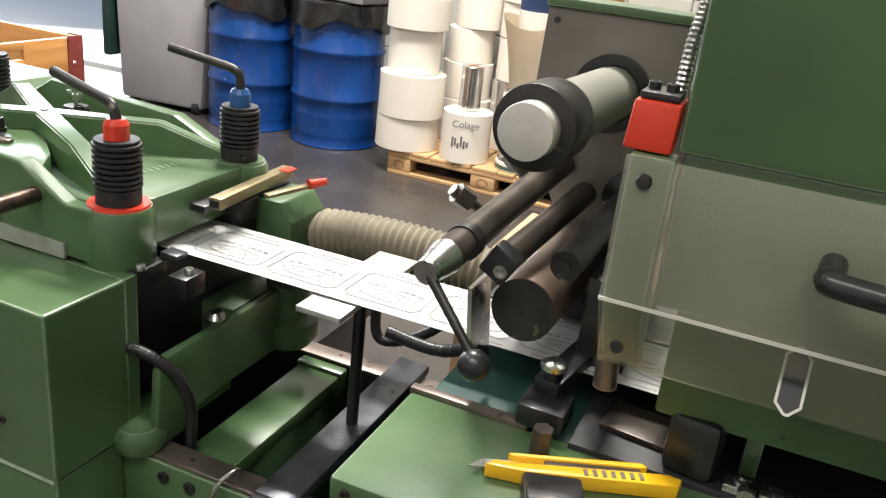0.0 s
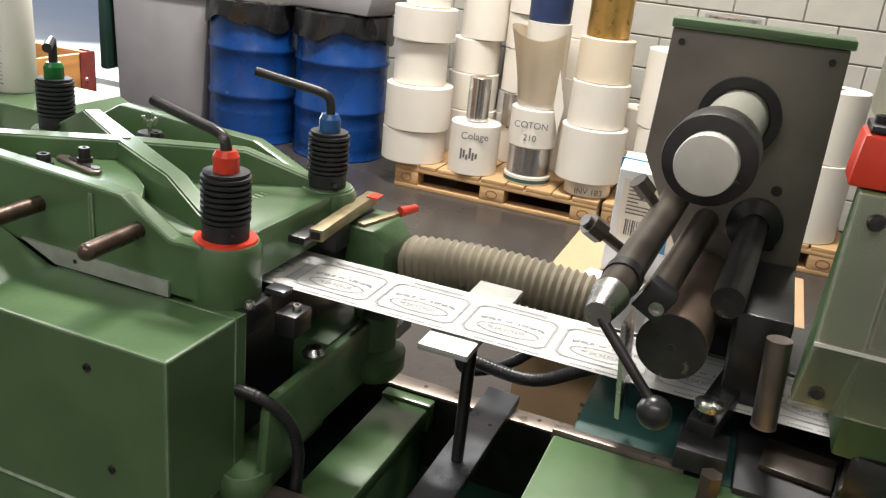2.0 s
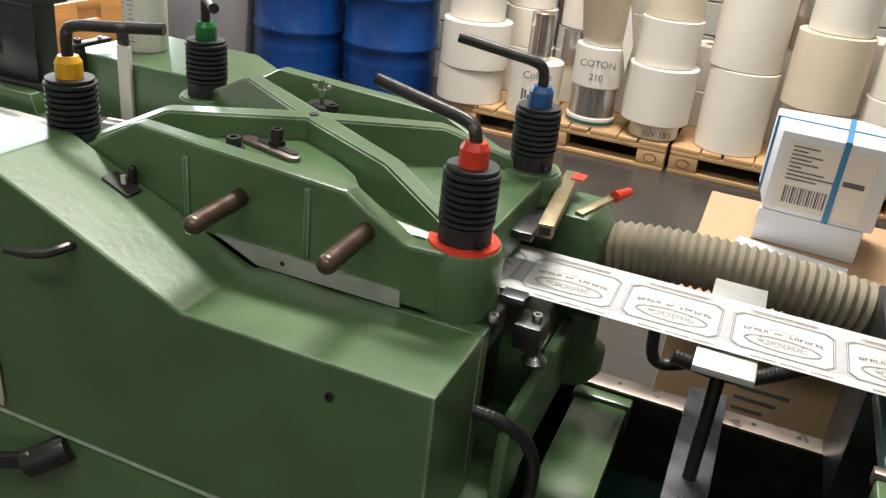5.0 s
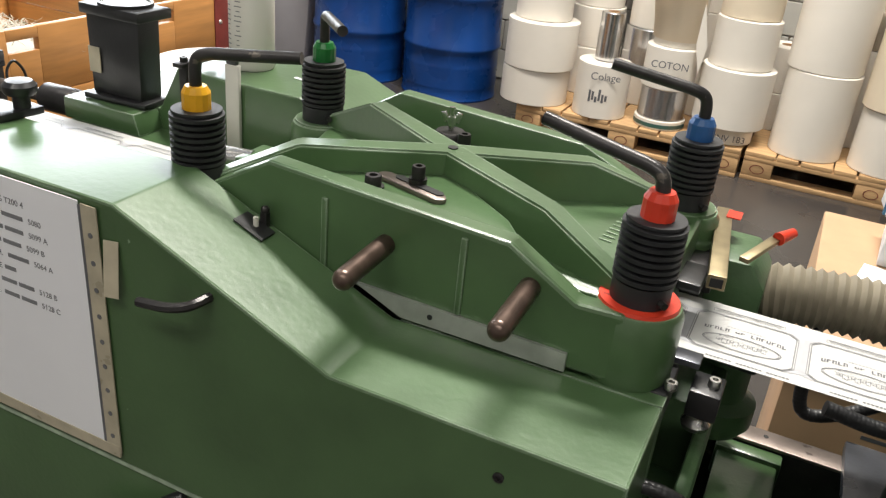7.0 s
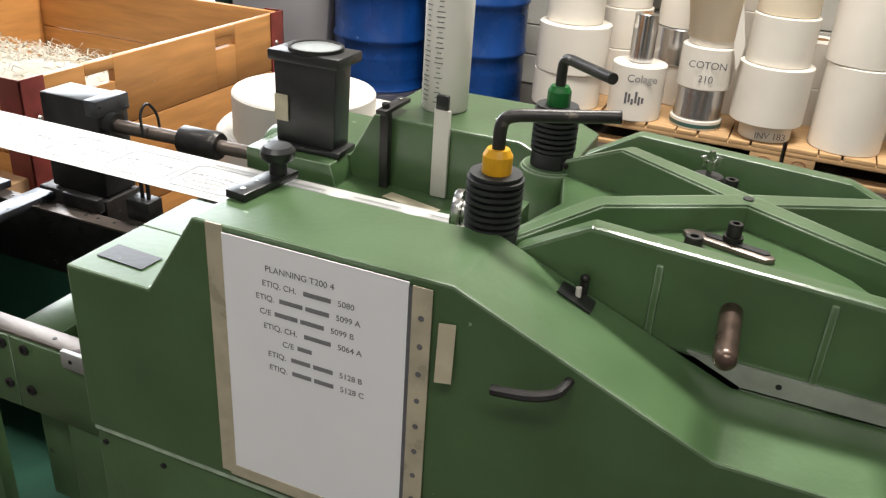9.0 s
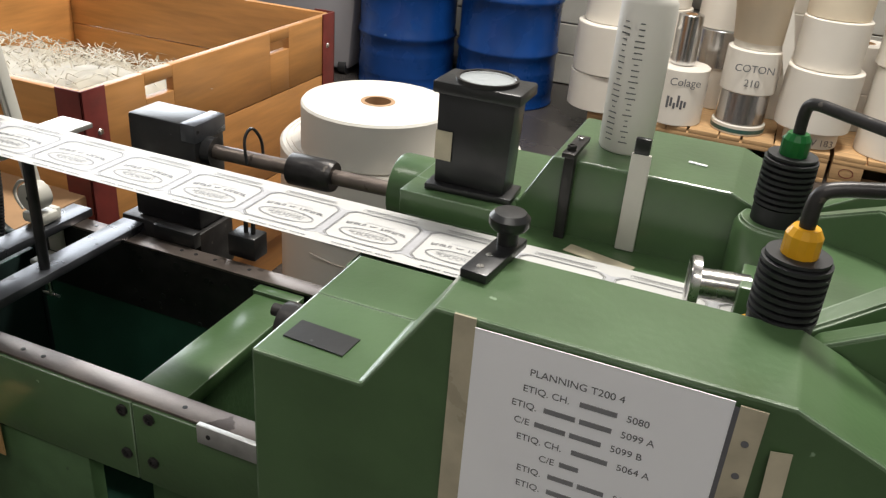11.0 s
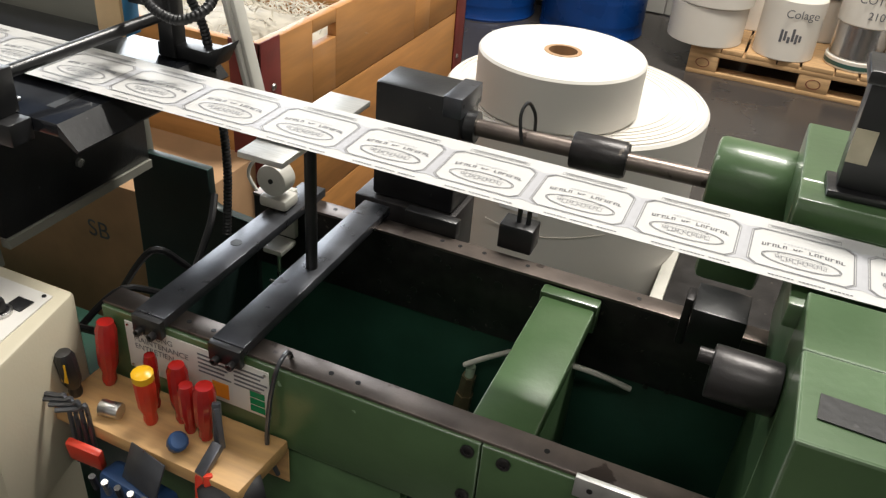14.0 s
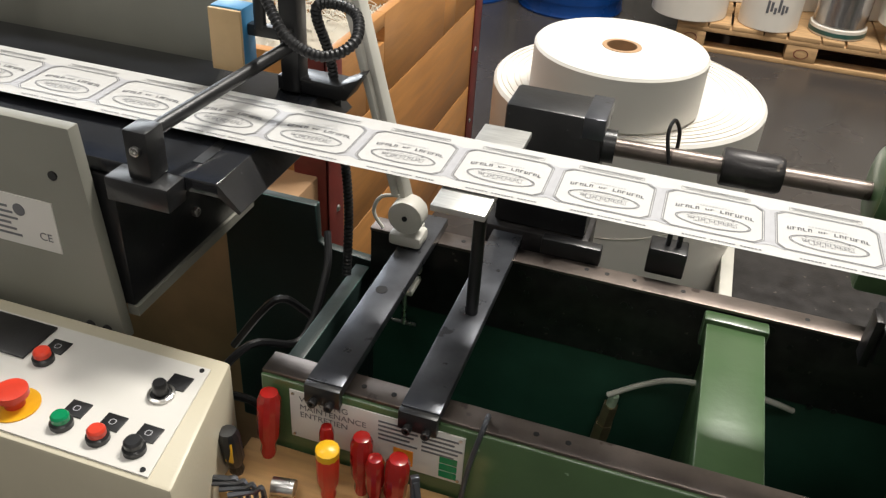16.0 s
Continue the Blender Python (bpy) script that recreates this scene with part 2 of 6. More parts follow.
def bar(p, q, w, h, bevel=0.0, up=(0, 0, 1)):
    """A square bar from p to q, w wide and h high."""
    p, q = Vector(p), Vector(q)
    d = q - p
    bm = box(-w / 2, w / 2, -h / 2, h / 2, 0, d.length, bevel)
    z = d.normalized()
    y = Vector(up) - z * z.dot(Vector(up))
    y = y.normalized() if y.length > 1e-4 else Vector((0, 1, 0))
    x = y.cross(z)
    m = Matrix((x, y, z)).transposed().to_4x4()
    m.translation = p
    bmesh.ops.transform(bm, matrix=m, verts=bm.verts)
    return bm


def cyl(p, q, r, r2=None, seg=24, bevel=0.0):
    p, q = Vector(p), Vector(q)
    d = q - p
    bm = bmesh.new()
    bmesh.ops.create_cone(bm, cap_ends=True, segments=seg, radius1=r, radius2=r if r2 is None else r2, depth=d.length)
    if bevel:
        edges = [e for e in bm.edges if len(e.link_faces) == 2 and e.calc_face_angle(0) > 1.0]
        bmesh.ops.bevel(bm, geom=edges, offset=bevel, segments=2, affect="EDGES", profile=0.5)
    m = Vector((0, 0, 1)).rotation_difference(d.normalized()).to_matrix().to_4x4()
    m.translation = (p + q) / 2
    bmesh.ops.transform(bm, matrix=m, verts=bm.verts)
    return bm


def lathe(profile, at=(0, 0, 0), seg=28, axis=(0, 0, 1)):
    """Turned shape from (radius, height) pairs round an axis."""
    bm = bmesh.new()
    rings = []
    for r, z in profile:
        if r < 1e-6:
            rings.append([bm.verts.new((0, 0, z))])
        else:
            rings.append([bm.verts.new((r * math.cos(2 * math.pi * k / seg), r * math.sin(2 * math.pi * k / seg), z)) for k in range(seg)])
    for a, b in zip(rings, rings[1:]):
        for k in range(seg):
            j = (k + 1) % seg
            if len(a) == 1 and len(b) > 1:
                bm.faces.new((a[0], b[j], b[k])[::-1])
            elif len(b) == 1 and len(a) > 1:
                bm.faces.new((a[k], a[j], b[0]))
            elif len(a) > 1:
                bm.faces.new((a[k], a[j], b[j], b[k]))
    if len(rings[0]) > 1 and len(rings[-1]) > 1:
        a, b = rings[-1], rings[0]
        for k in range(seg):
            bm.faces.new((a[k], a[(k + 1) % seg], b[(k + 1) % seg], b[k]))
    else:
        for ring in (rings[0], rings[-1]):
            if len(ring) > 1:
                bm.faces.new(ring)
    bmesh.ops.recalc_face_normals(bm, faces=bm.faces)
    m = Vector((0, 0, 1)).rotation_difference(Vector(axis).normalized()).to_matrix().to_4x4()
    m.translation = Vector(at)
    bmesh.ops.transform(bm, matrix=m, verts=bm.verts)
    return bm


def prism(points, axis, a, b, bevel=0.0):
    """A profile pulled along an axis from a to b; the points run in the two other axes, in order x, y, z."""
    bm = bmesh.new()
    k = "xyz".index(axis)

    def place(p, s):
        v = list(p)
        v.insert(k, s)
        return v
    lo = [bm.verts.new(place(p, a)) for p in points]
    hi = [bm.verts.new(place(p, b)) for p in points]
    bm.faces.new(lo)
    bm.faces.new(hi)
    n = len(points)
    for i in range(n):
        bm.faces.new((lo[i], lo[(i + 1) % n], hi[(i + 1) % n], hi[i]))
    bmesh.ops.recalc_face_normals(bm, faces=bm.faces)
    if bevel:
        edges = [e for e in bm.edges if e.calc_face_angle(0) > 0.2]
        bmesh.ops.bevel(bm, geom=edges, offset=bevel, segments=2, affect="EDGES", profile=0.5, clamp_overlap=True)
    return bm


def smooth_path(points, n=6):
    pts = [Vector(p) for p in points]
    out = []
    for i in range(len(pts) - 1):
        p0, p1, p2, p3 = pts[max(i - 1, 0)], pts[i], pts[i + 1], pts[min(i + 2, len(pts) - 1)]
        for s in range(n):
            u = s / n
            out.append(0.5 * ((2 * p1) + (p2 - p0) * u + (2 * p0 - 5 * p1 + 4 * p2 - p3) * u * u + (3 * p1 - p0 - 3 * p2 + p3) * u ** 3))
    out.append(pts[-1])
    return out


def tube(points, r, seg=12, ribs=0.0, pitch=0.01, smoothed=True):
    """A round tube along a path; ribs: how far its rings stand out."""
    pts = smooth_path(points) if smoothed else [Vector(p) for p in points]
    if ribs:
        length = sum((b - a).length for a, b in zip(pts, pts[1:]))
        count = int(length / pitch) * 4
        out, acc, seg_i, target = [], 0.0, 0, 0.0
        cum = [0.0]
        for a, b in zip(pts, pts[1:]):
            cum.append(cum[-1] + (b - a).length)
        for k in range(count + 1):
            s = length * k / count
            while seg_i < len(pts) - 2 and cum[seg_i + 1] < s:
                seg_i += 1
            u = (s - cum[seg_i]) / max(cum[seg_i + 1] - cum[seg_i], 1e-9)
            out.append(pts[seg_i].lerp(pts[seg_i + 1], min(u, 1)))
        pts = out
    bm = bmesh.new()
    rings, x = [], None
    for i, p in enumerate(pts):
        d = (pts[min(i + 1, len(pts) - 1)] - pts[max(i - 1, 0)]).normalized()
        if x is None:
            x = d.orthogonal().normalized()
        x = (x - d * d.dot(x)).normalized()
        y = d.cross(x)
        rr = r + (ribs * (0.5 + 0.5 * math.cos(i * math.pi / 2)) if ribs else 0)
        rings.append([bm.verts.new(p + (x * math.cos(2 * math.pi * k / seg) + y * math.sin(2 * math.pi * k / seg)) * rr) for k in range(seg)])
    for a, b in zip(rings, rings[1:]):
        for k in range(seg):
            bm.faces.new((a[k], a[(k + 1) % seg], b[(k + 1) % seg], b[k]))
    bm.faces.new(rings[0])
    bm.faces.new(rings[-1])
    bmesh.ops.recalc_face_normals(bm, faces=bm.faces)
    return bm


def ball(at, r, seg=16):
    bm = bmesh.new()
    bmesh.ops.create_uvsphere(bm, u_segments=seg, v_segments=seg // 2 + 2, radius=r)
    bmesh.ops.translate(bm, verts=bm.verts, vec=at)
    return bm


def socket_bolt(p, r=0.006, h=0.008, way=(0, 0, 1)):
    """A socket-head screw with a sunk hexagon."""
    return lathe([(0, 0), (r, 0), (r, h * 0.9), (r * 0.9, h), (r * 0.5, h), (r * 0.5, h * 0.4), (0, h * 0.4)], p, 14, way)


def turned(bm, m):
    bmesh.ops.transform(bm, matrix=m, verts=bm.verts)
    return bm


def writing(text, size, m, material, parent, name="writing", align="LEFT"):
    data = bpy.data.curves.new(name, "FONT")
    data.body, data.size, data.align_x, data.extrude = text, size, align, 0.0001
    data.materials.append(material)
    ob = new(name, data)
    ob.parent = parent
    inv = Matrix.Translation(-parent.location) if parent.parent is None else Matrix()
    ob.matrix_parent_inverse = inv
    ob.matrix_basis = m
    return ob


# ---------- the hall ----------
def structure(name, bm, material, label, smooth=38):
    return tagged(part(name, bm, material, None, "", smooth), label, name.split("_")[0], "", "structure")


structure("floor", box(-9.0, 4.0, -4.5, 5.5, -0.25, -0.05), CONCRETE, "dark grey sealed concrete floor with a dull sheen")
structure("ground", box(-30, 20, 5.75, 40, -0.35, -0.07), OUTSIDE, "pale sunlit yard outside the roller door")
wall = structure("wall_north", join(box(-5.0, 4.0, 5.53, 5.75, -0.2, 5.5), box(-9.0, -5.0, 5.53, 5.75, 4.5, 5.5)), MORTAR, "grey painted block wall of the print hall")
structure("wall_west", box(-9.2, -9.0, -4.5, 5.75, -0.2, 5.5), HALL, "pale grey hall wall")
structure("wall_east", box(4.0, 4.2, -4.5, 5.75, -0.2, 5.5), HALL, "pale grey hall wall")
structure("wall_south", box(-9.2, 4.2, -4.7, -4.5, -0.2, 5.5), HALL, "pale grey hall wall")
# unseen ceiling; the southern opening is only there for the fill lamp
structure("ceiling", join(box(-9.2, 4.2, -4.7, -2.5, 5.5, 5.6), box(-9.2, 4.2, -1.5, 0.1, 5.5, 5.6), box(-9.2, -5.75, 0.1, 1.1, 5.5, 5.6), box(-4.05, 4.2, 0.1, 1.1, 5.5, 5.6), box(-9.2, 4.2, 1.1, 2.6, 5.5, 5.6), box(-9.2, 4.2, 3.6, 5.75, 5.5, 5.6)), HALL,
          "pale unseen hall ceiling with openings made for the lamps")
structure("door_frame", join(box(-5.06, -5.0, 5.4, 5.53, -0.05, 4.56), box(-9.0, -5.06, 5.4, 5.53, 4.5, 4.56)), BAR_STEEL, "steel frame of the open roller door")


# ---------- paper web and label prints ----------
WEB_Z, WEB_Y0, WEB_Y1, PITCH = 0.9955, 0.881, 1.005, 0.1178
web = thing("paper_web", (-1.7, 0.943, WEB_Z), "white paper web printed with a row of grey wine labels", "paper web")
part("paper_strip", box(-3.3, 2.1, WEB_Y0, WEB_Y1, WEB_Z - 0.0004, WEB_Z), PAPER, web)


def octagon(w, h, c):
    return [(-w + c, -h), (w - c, -h), (w, -h + c), (w, h - c), (w - c, h), (-w + c, h), (-w, h - c), (-w, -h + c)]


def ring_shape(outer, inner, z):
    bm = bmesh.new()
    a = [bm.verts.new((x, y, z)) for x, y in outer]
    b = [bm.verts.new((x, y, z)) for x, y in inner]
    n = len(a)
    for i in range(n):
        bm.faces.new((a[i], a[(i + 1) % n], b[(i + 1) % n], b[i]))
    return bm


def ellipse(rx, ry, n=40, cx=0, cy=0):
    return [(cx + rx * math.cos(2 * math.pi * k / n), cy + ry * math.sin(2 * math.pi * k / n)) for k in range(n)]


def slab(x0, x1, y0, y1, z):
    bm = bmesh.new()
    bm.faces.new([bm.verts.new(p) for p in ((x0, y0, z), (x1, y0, z), (x1, y1, z), (x0, y1, z))])
    return bm


def label_meshes():
    """One printed label: pale surround, fine frame, castle vignette in an oval, title bars (upside down to the camera)."""
    z = 0.0003
    w, h, cy = PITCH / 2 - 0.0052, 0.0415, -0.004

    def octo(g):
        return [(x, y + cy) for x, y in octagon(w - g, h - g, 0.0095 - g * 0.4)]
    edge = PITCH / 2
    pale = []
    for s in (-1, 1):
        band = [(s * edge, -h + cy + 0.004), (s * edge, h + cy - 0.004), (s * (w - 0.010), h + cy + 0.001), (s * (w - 0.0095), h + cy), (s * w, h + cy - 0.0095), (s * w, -h + cy + 0.0095), (s * (w - 0.0095), -h + cy), (s * (w - 0.010), -h + cy - 0.001)]
        bm = bmesh.new()
        vs = [bm.verts.new((x, y, z)) for x, y in band]
        for q in ((0, 1, 4, 5), (1, 2, 3, 4), (0, 5, 6, 7)):
            bm.faces.new([vs[i] for i in q])
        pale.append(bm)
    frame_ = [ring_shape(octo(0), octo(0.0008), z + 0.0002), ring_shape(octo(0.0017), octo(0.0030), z + 0.0002)]
    oval = [ring_shape(ellipse(0.040 - g, 0.0148 - g, 44, 0, -0.019), ellipse(0.040 - g - d, 0.0148 - g - d, 44, 0, -0.019), z + 0.0002) for g, d in ((0, 0.0013), (0.0021, 0.0006))]
    rnd = random.Random(4)
    castle = []
    x = -0.026
    while x < 0.024:
        wd = rnd.uniform(0.0025, 0.0055)
        y0, y1 = -0.0195 - rnd.uniform(0.0005, 0.0065), -0.0165 + rnd.uniform(0.0, 0.002)
        for a, b, c, d in ((x, x + 0.0005, y0, y1), (x, x + wd, y0, y0 + 0.0005), (x + wd - 0.0005, x + wd, y0, y1), (x + wd * 0.3, x + wd * 0.6, y0 + 0.001, y0 + 0.0024), (x + wd * 0.1, x + wd * 0.9, y1 - 0.002, y1 - 0.0016)):
            castle.append(slab(a, b, c, d, z + 0.0002))
        x += wd
    castle += [slab(-0.028, 0.026, -0.0150, -0.0144, z + 0.00022), slab(-0.025, 0.022, -0.0110, -0.0106, z + 0.00022)]
    castle += [slab(cx - 0.001, cx + 0.001, -0.0110, -0.0070, z + 0.00022) for cx in (-0.023, 0.021)]
    title = []
    for k in range(16):
        if k not in (7, 10):
            x = 0.0395 - k * 0.0053
            y = 0.0055 - 2.0 * x * x
            hh = 0.0032 if k not in (8, 9) else 0.0018
            title.append(slab(x - 0.0010, x + 0.0006, y - hh, y + hh, z + 0.0002))
            if k % 3:
                title.append(slab(x + 0.0005, x + 0.0030, y + hh - 0.0012, y + hh, z + 0.0002))
            else:
                title.append(slab(x + 0.0005, x + 0.0030, y - hh, y - hh + 0.0012, z + 0.0002))
            if k % 2:
                title.append(slab(x + 0.0020, x + 0.0032, y - hh, y + hh, z + 0.00022))
    sub = [slab(-0.019 + k * 0.0034, -0.019 + k * 0.0034 + 0.0022, 0.0125, 0.0150, z + 0.0002) for k in range(12)]
    caption = []
    for k in range(22):
        if k not in (7, 15):
            caption.append(slab(-0.03 + k * 0.0037, -0.03 + k * 0.0037 + 0.0027, -0.0575, -0.0555, z + 0.0002))
    strip = [ring_shape([(-0.038, 0.0415), (0.038, 0.0415), (0.038, 0.049), (-0.038, 0.049)], [(-0.0375, 0.042), (0.0375, 0.042), (0.0375, 0.0485), (-0.0375, 0.0485)], z + 0.0002)]
    strip += [slab(-0.034, 0.034, 0.0438, 0.0446, z + 0.0002), slab(-0.036, 0.036, 0.0465, 0.0478, z + 0.0002)]
    return (("label_surround", pale[:1], INK_PALE), ("label_surround", pale[1:], INK_PALE), ("label_frame", frame_, INK_SOFT), ("label_oval", oval, INK_SOFT), ("label_vignette", castle, INK_SOFT),
            ("label_title", title, INK), ("label_subtitle", sub, INK_PALE), ("label_caption", caption, INK), ("label_strip", strip, INK_SOFT))


def build_labels():
    first = []
    for nm, pieces, ma in label_meshes():
        bm = join(*pieces)
        bmesh.ops.translate(bm, verts=bm.verts, vec=(0, 0.943, WEB_Z))
        bm.normal_update()
        bmesh.ops.reverse_faces(bm, faces=[f for f in bm.faces if f.normal.z < 0])
        first.append(part(nm, bm, ma, web))
    x0 = -0.565 - 22.5 * PITCH
    for i in range(44):
        for ob in first:
            o = ob if i == 0 else ob.copy()
            if i:
                scene.collection.objects.link(o)
            o.location.x = x0 + i * PITCH


build_labels()

def web_bracket(x):
    b = thing("web_bracket", (x, 0.95, 0.771), "flat aluminium web support plate on a black post", "bracket", "web supports")
    part("support_plate", box(x - 0.031, x + 0.031, 0.842, 1.062, 0.984, 0.992, 0.001), ALU, b, "scratched aluminium plate")
    part("post", cyl((x, 0.955, 0.765), (x, 0.955, 0.985), 0.0085, seg=16), BLACK, b)
    return b


web_bracket(-2.395)
web_bracket(-0.558)


# ---------- machine bed ----------
bed = thing("machine_bed", (-1.2, 0.96, 0.0), "green machine bed with brown steel rails and open dark well", "machine bed")
part("front_plate", join(box(-2.605, -2.062, 0.767, 0.80, 0.62, 0.7505, 0.002), box(-2.06, 0.9, 0.767, 0.80, 0.62, 0.7505, 0.002)), GREEN, bed)
part("front_rail", box(-2.605, 0.9, 0.771, 0.806, 0.7505, 0.7555, 0.001), OLD_STEEL, bed, "worn brown steel rail")
part("rear_plate", box(-2.605, 0.9, 1.118, 1.15, 0.62, 0.7505, 0.002), BLACK_STEEL, bed, "oily black steel plate")
part("rear_rail", box(-2.605, 0.9, 1.116, 1.151, 0.7505, 0.7555, 0.001), OLD_STEEL, bed, "worn brown steel rail")
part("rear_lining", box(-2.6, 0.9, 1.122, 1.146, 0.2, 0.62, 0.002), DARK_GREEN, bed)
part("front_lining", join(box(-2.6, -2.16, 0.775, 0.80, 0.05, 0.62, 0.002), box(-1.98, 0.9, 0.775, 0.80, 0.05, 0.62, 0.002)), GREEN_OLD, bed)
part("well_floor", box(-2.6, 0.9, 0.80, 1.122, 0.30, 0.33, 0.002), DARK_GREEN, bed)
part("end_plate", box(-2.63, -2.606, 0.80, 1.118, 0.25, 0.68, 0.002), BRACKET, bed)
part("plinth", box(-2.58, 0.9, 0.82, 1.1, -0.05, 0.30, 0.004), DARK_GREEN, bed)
for x, z in ((-2.032, 0.735), (-2.076, 0.735), (-2.032, 0.662), (-2.076, 0.662), (-0.73, 0.73), (-0.688, 0.73)):
    part("bolt", socket_bolt((x, 0.7672, z), 0.0085, 0.004, (0, -1, 0)), BLACK_STEEL, bed)
for x in (-2.478, -2.267, -2.23, -2.44, -1.99, -0.70, -0.64):
    part("bolt_hole", cyl((x, 0.788, 0.7551), (x, 0.788, 0.7560), 0.0035, seg=12), BLACK, bed)
for x in (-2.46, -2.27, -2.24, -2.20, -2.13, -1.96, -0.68, -0.49, -0.43):
    part("bolt_hole", cyl((x, 1.136, 0.7551), (x, 1.136, 0.7560), 0.0035, seg=12), BLACK, bed)
rnd = random.Random(11)
for k in range(22):
    x, z = -2.36 + (k % 11) * 0.05 + rnd.uniform(-0.015, 0.015), 0.735 - (k // 11) * 0.07 + rnd.uniform(-0.02, 0.015)
    part("bolt_hole", cyl((x, 1.1185, z), (x, 1.1168, z), rnd.choice((0.004, 0.0055, 0.007)), seg=12), BLACK, bed)


def cross_bar(x0, x1, bolts, hole):
    b = thing("cross_bar", ((x0 + x1) / 2, 0.96, 0.7555), "flat blued steel bar lying across the bed rails", "steel bar", "cross bars")
    part("flat_bar", box(x0, x1, 0.762, 1.165, 0.7556, 0.771, 0.0015), BAR_STEEL, b)
    part("end_block", box(x0, x1, 0.752, 0.7618, 0.742, 0.7695, 0.001), BLACK, b)
    if bolts:
        for x in (x0 + 0.013, x1 - 0.011):
            part("clamp_screw", socket_bolt((x, 0.752, 0.748), 0.0055, 0.009, (0, -1, 0)), BLACK_STEEL, b)
    if hole:
        part("bolt_hole", cyl(((x0 + x1) / 2 - 0.005, 0.955, 0.7705), ((x0 + x1) / 2 - 0.005, 0.955, 0.7717), 0.0085, seg=16), BLACK, b)
    part("pin_hole", cyl(((x0 + x1) / 2 + 0.012, 1.06, 0.7705), ((x0 + x1) / 2 + 0.012, 1.06, 0.7717), 0.003, seg=12), BLACK, b)


cross_bar(-2.54, -2.495, True, True)
cross_bar(-2.422, -2.375, True, False)
cross_bar(-0.585, -0.532, False, False)


def bed_brace(x0, x1):
    b = thing("bed_brace", ((x0 + x1) / 2, 0.96, 0.7), "green cast brace across the machine well", "machine brace", "bed braces")
    part("brace_top", box(x0, x1, 0.812, 1.112, 0.715, 0.742, 0.004), GREEN, b)
    part("brace_web", box(x0 + 0.008, x1 - 0.012, 0.812, 1.114, 0.40, 0.716, 0.003), GREEN_OLD, b)
    part("end_lip", box(x0 - 0.004, x1 + 0.004, 1.093, 1.117, 0.70, 0.749, 0.004), GREEN, b)


bed_brace(-2.092, -2.012)
bed_brace(-0.735, -0.658)

for x, z in ((-2.350, 0.728), (-2.351, 0.702), (-2.250, 0.724), (-2.198, 0.719), (-2.110, 0.728), (-2.313, 0.643), (-2.227, 0.626), (-2.197, 0.624), (-1.919, 0.620), (-1.887, 0.623), (-2.352, 0.640)):
    part("bolt_hole", cyl((x, 1.1185, z), (x, 1.1158, z), 0.0042, seg=12), BLACK, bed)

# valve and pipes in the well
valve = thing("well_valve", (-2.2, 1.107, 0.42), "dull brass valve with white hose in the machine well", "valve")
part("body", join(cyl((-2.201, 1.107, 0.42), (-2.2, 1.107, 0.455), 0.010, seg=12), cyl((-2.2, 1.107, 0.455), (-2.196, 1.107, 0.495), 0.015, seg=6), cyl((-2.196, 1.107, 0.495), (-2.192, 1.107, 0.535), 0.0125, seg=6)), BRASS, valve)
part("nozzle", cyl((-2.192, 1.107, 0.535), (-2.19, 1.107, 0.556), 0.008, seg=12), GREEN_EDGE, valve)
part("white_hose", tube([(-2.20, 1.10, 0.56), (-2.15, 1.1, 0.60), (-2.10, 1.08, 0.64), (-2.0, 1.08, 0.645), (-1.94, 1.112, 0.61)], 0.0045), LAMP_WHITE, valve)
part("stand_pipe", cyl((-2.201, 1.107, 0.33), (-2.201, 1.107, 0.42), 0.006), BLACK, valve)


# ---------- die-cutting unit: covers ----------
def cover_profile(z0):
    return [(-1.785, z0), (-0.79, z0), (-0.79, 0.995), (-1.068, 0.995), (-1.315, 1.098), (-1.602, 1.098), (-1.668, 0.997), (-1.785, 0.997)]


cover = thing("front_cover", (-1.29, 0.72, 0.3), "green sheet-metal cover with sloped ends and worn edges", "machine cover")
part("cover_body", join(prism([(x, z) for x, z in cover_profile(0.772)], "y", 0.65, 0.773, 0.003), box(-1.06, -0.79, 0.7732, 0.793, 0.772, 0.9948), box(-1.785, -1.59, 0.7732, 0.872, 0.78, 0.9968, 0.002)), GREEN, cover, "", 12)
part("lower_door", box(-1.783, -0.795, 0.656, 0.764, 0.12, 0.766, 0.004), GREEN, cover)
part("seam_strip", box(-1.78, -0.795, 0.6515, 0.66, 0.766, 0.772), GREEN_EDGE, cover, "light worn seam between cover and door")
for x, z in ((-0.896, 0.958), (-0.868, 0.835)):
    part("screw", socket_bolt((x, 0.6505, z), 0.005, 0.003, (0, -1, 0)), BLACK_STEEL, cover)
for x, z in ((-1.77, 0.745), (-1.68, 0.742)):
    part("hole_plug", cyl((x, 0.657, z), (x, 0.654, z), 0.004, seg=12), BLACK, cover)
part("name_plate", turned(box(-0.034, 0.034, -0.0165, 0.0165, 0, 0.0012), pose(-1.735, 0.697, 0.9975, 0, 0, -3)), BLACK, cover, "small black plate")
lever = thing("door_lever", (-1.27, 0.65, 0.73), "black lever handle on the lower door", "handle")
part("hub", cyl((-1.246, 0.657, 0.750), (-1.288, 0.628, 0.726), 0.018, seg=20, bevel=0.003), BLACK, lever)
part("grip", bar((-1.285, 0.630, 0.732), (-1.392, 0.626, 0.692), 0.014, 0.020, 0.004), BLACK, lever)
part("screw", socket_bolt((-1.282, 0.628, 0.742), 0.006, 0.004, (0, -1, 0)), STEEL, lever)
key = thing("allen_key", (-1.218, 0.65, 1.03), "black bent steel key sticking out of the cover", "hex key")
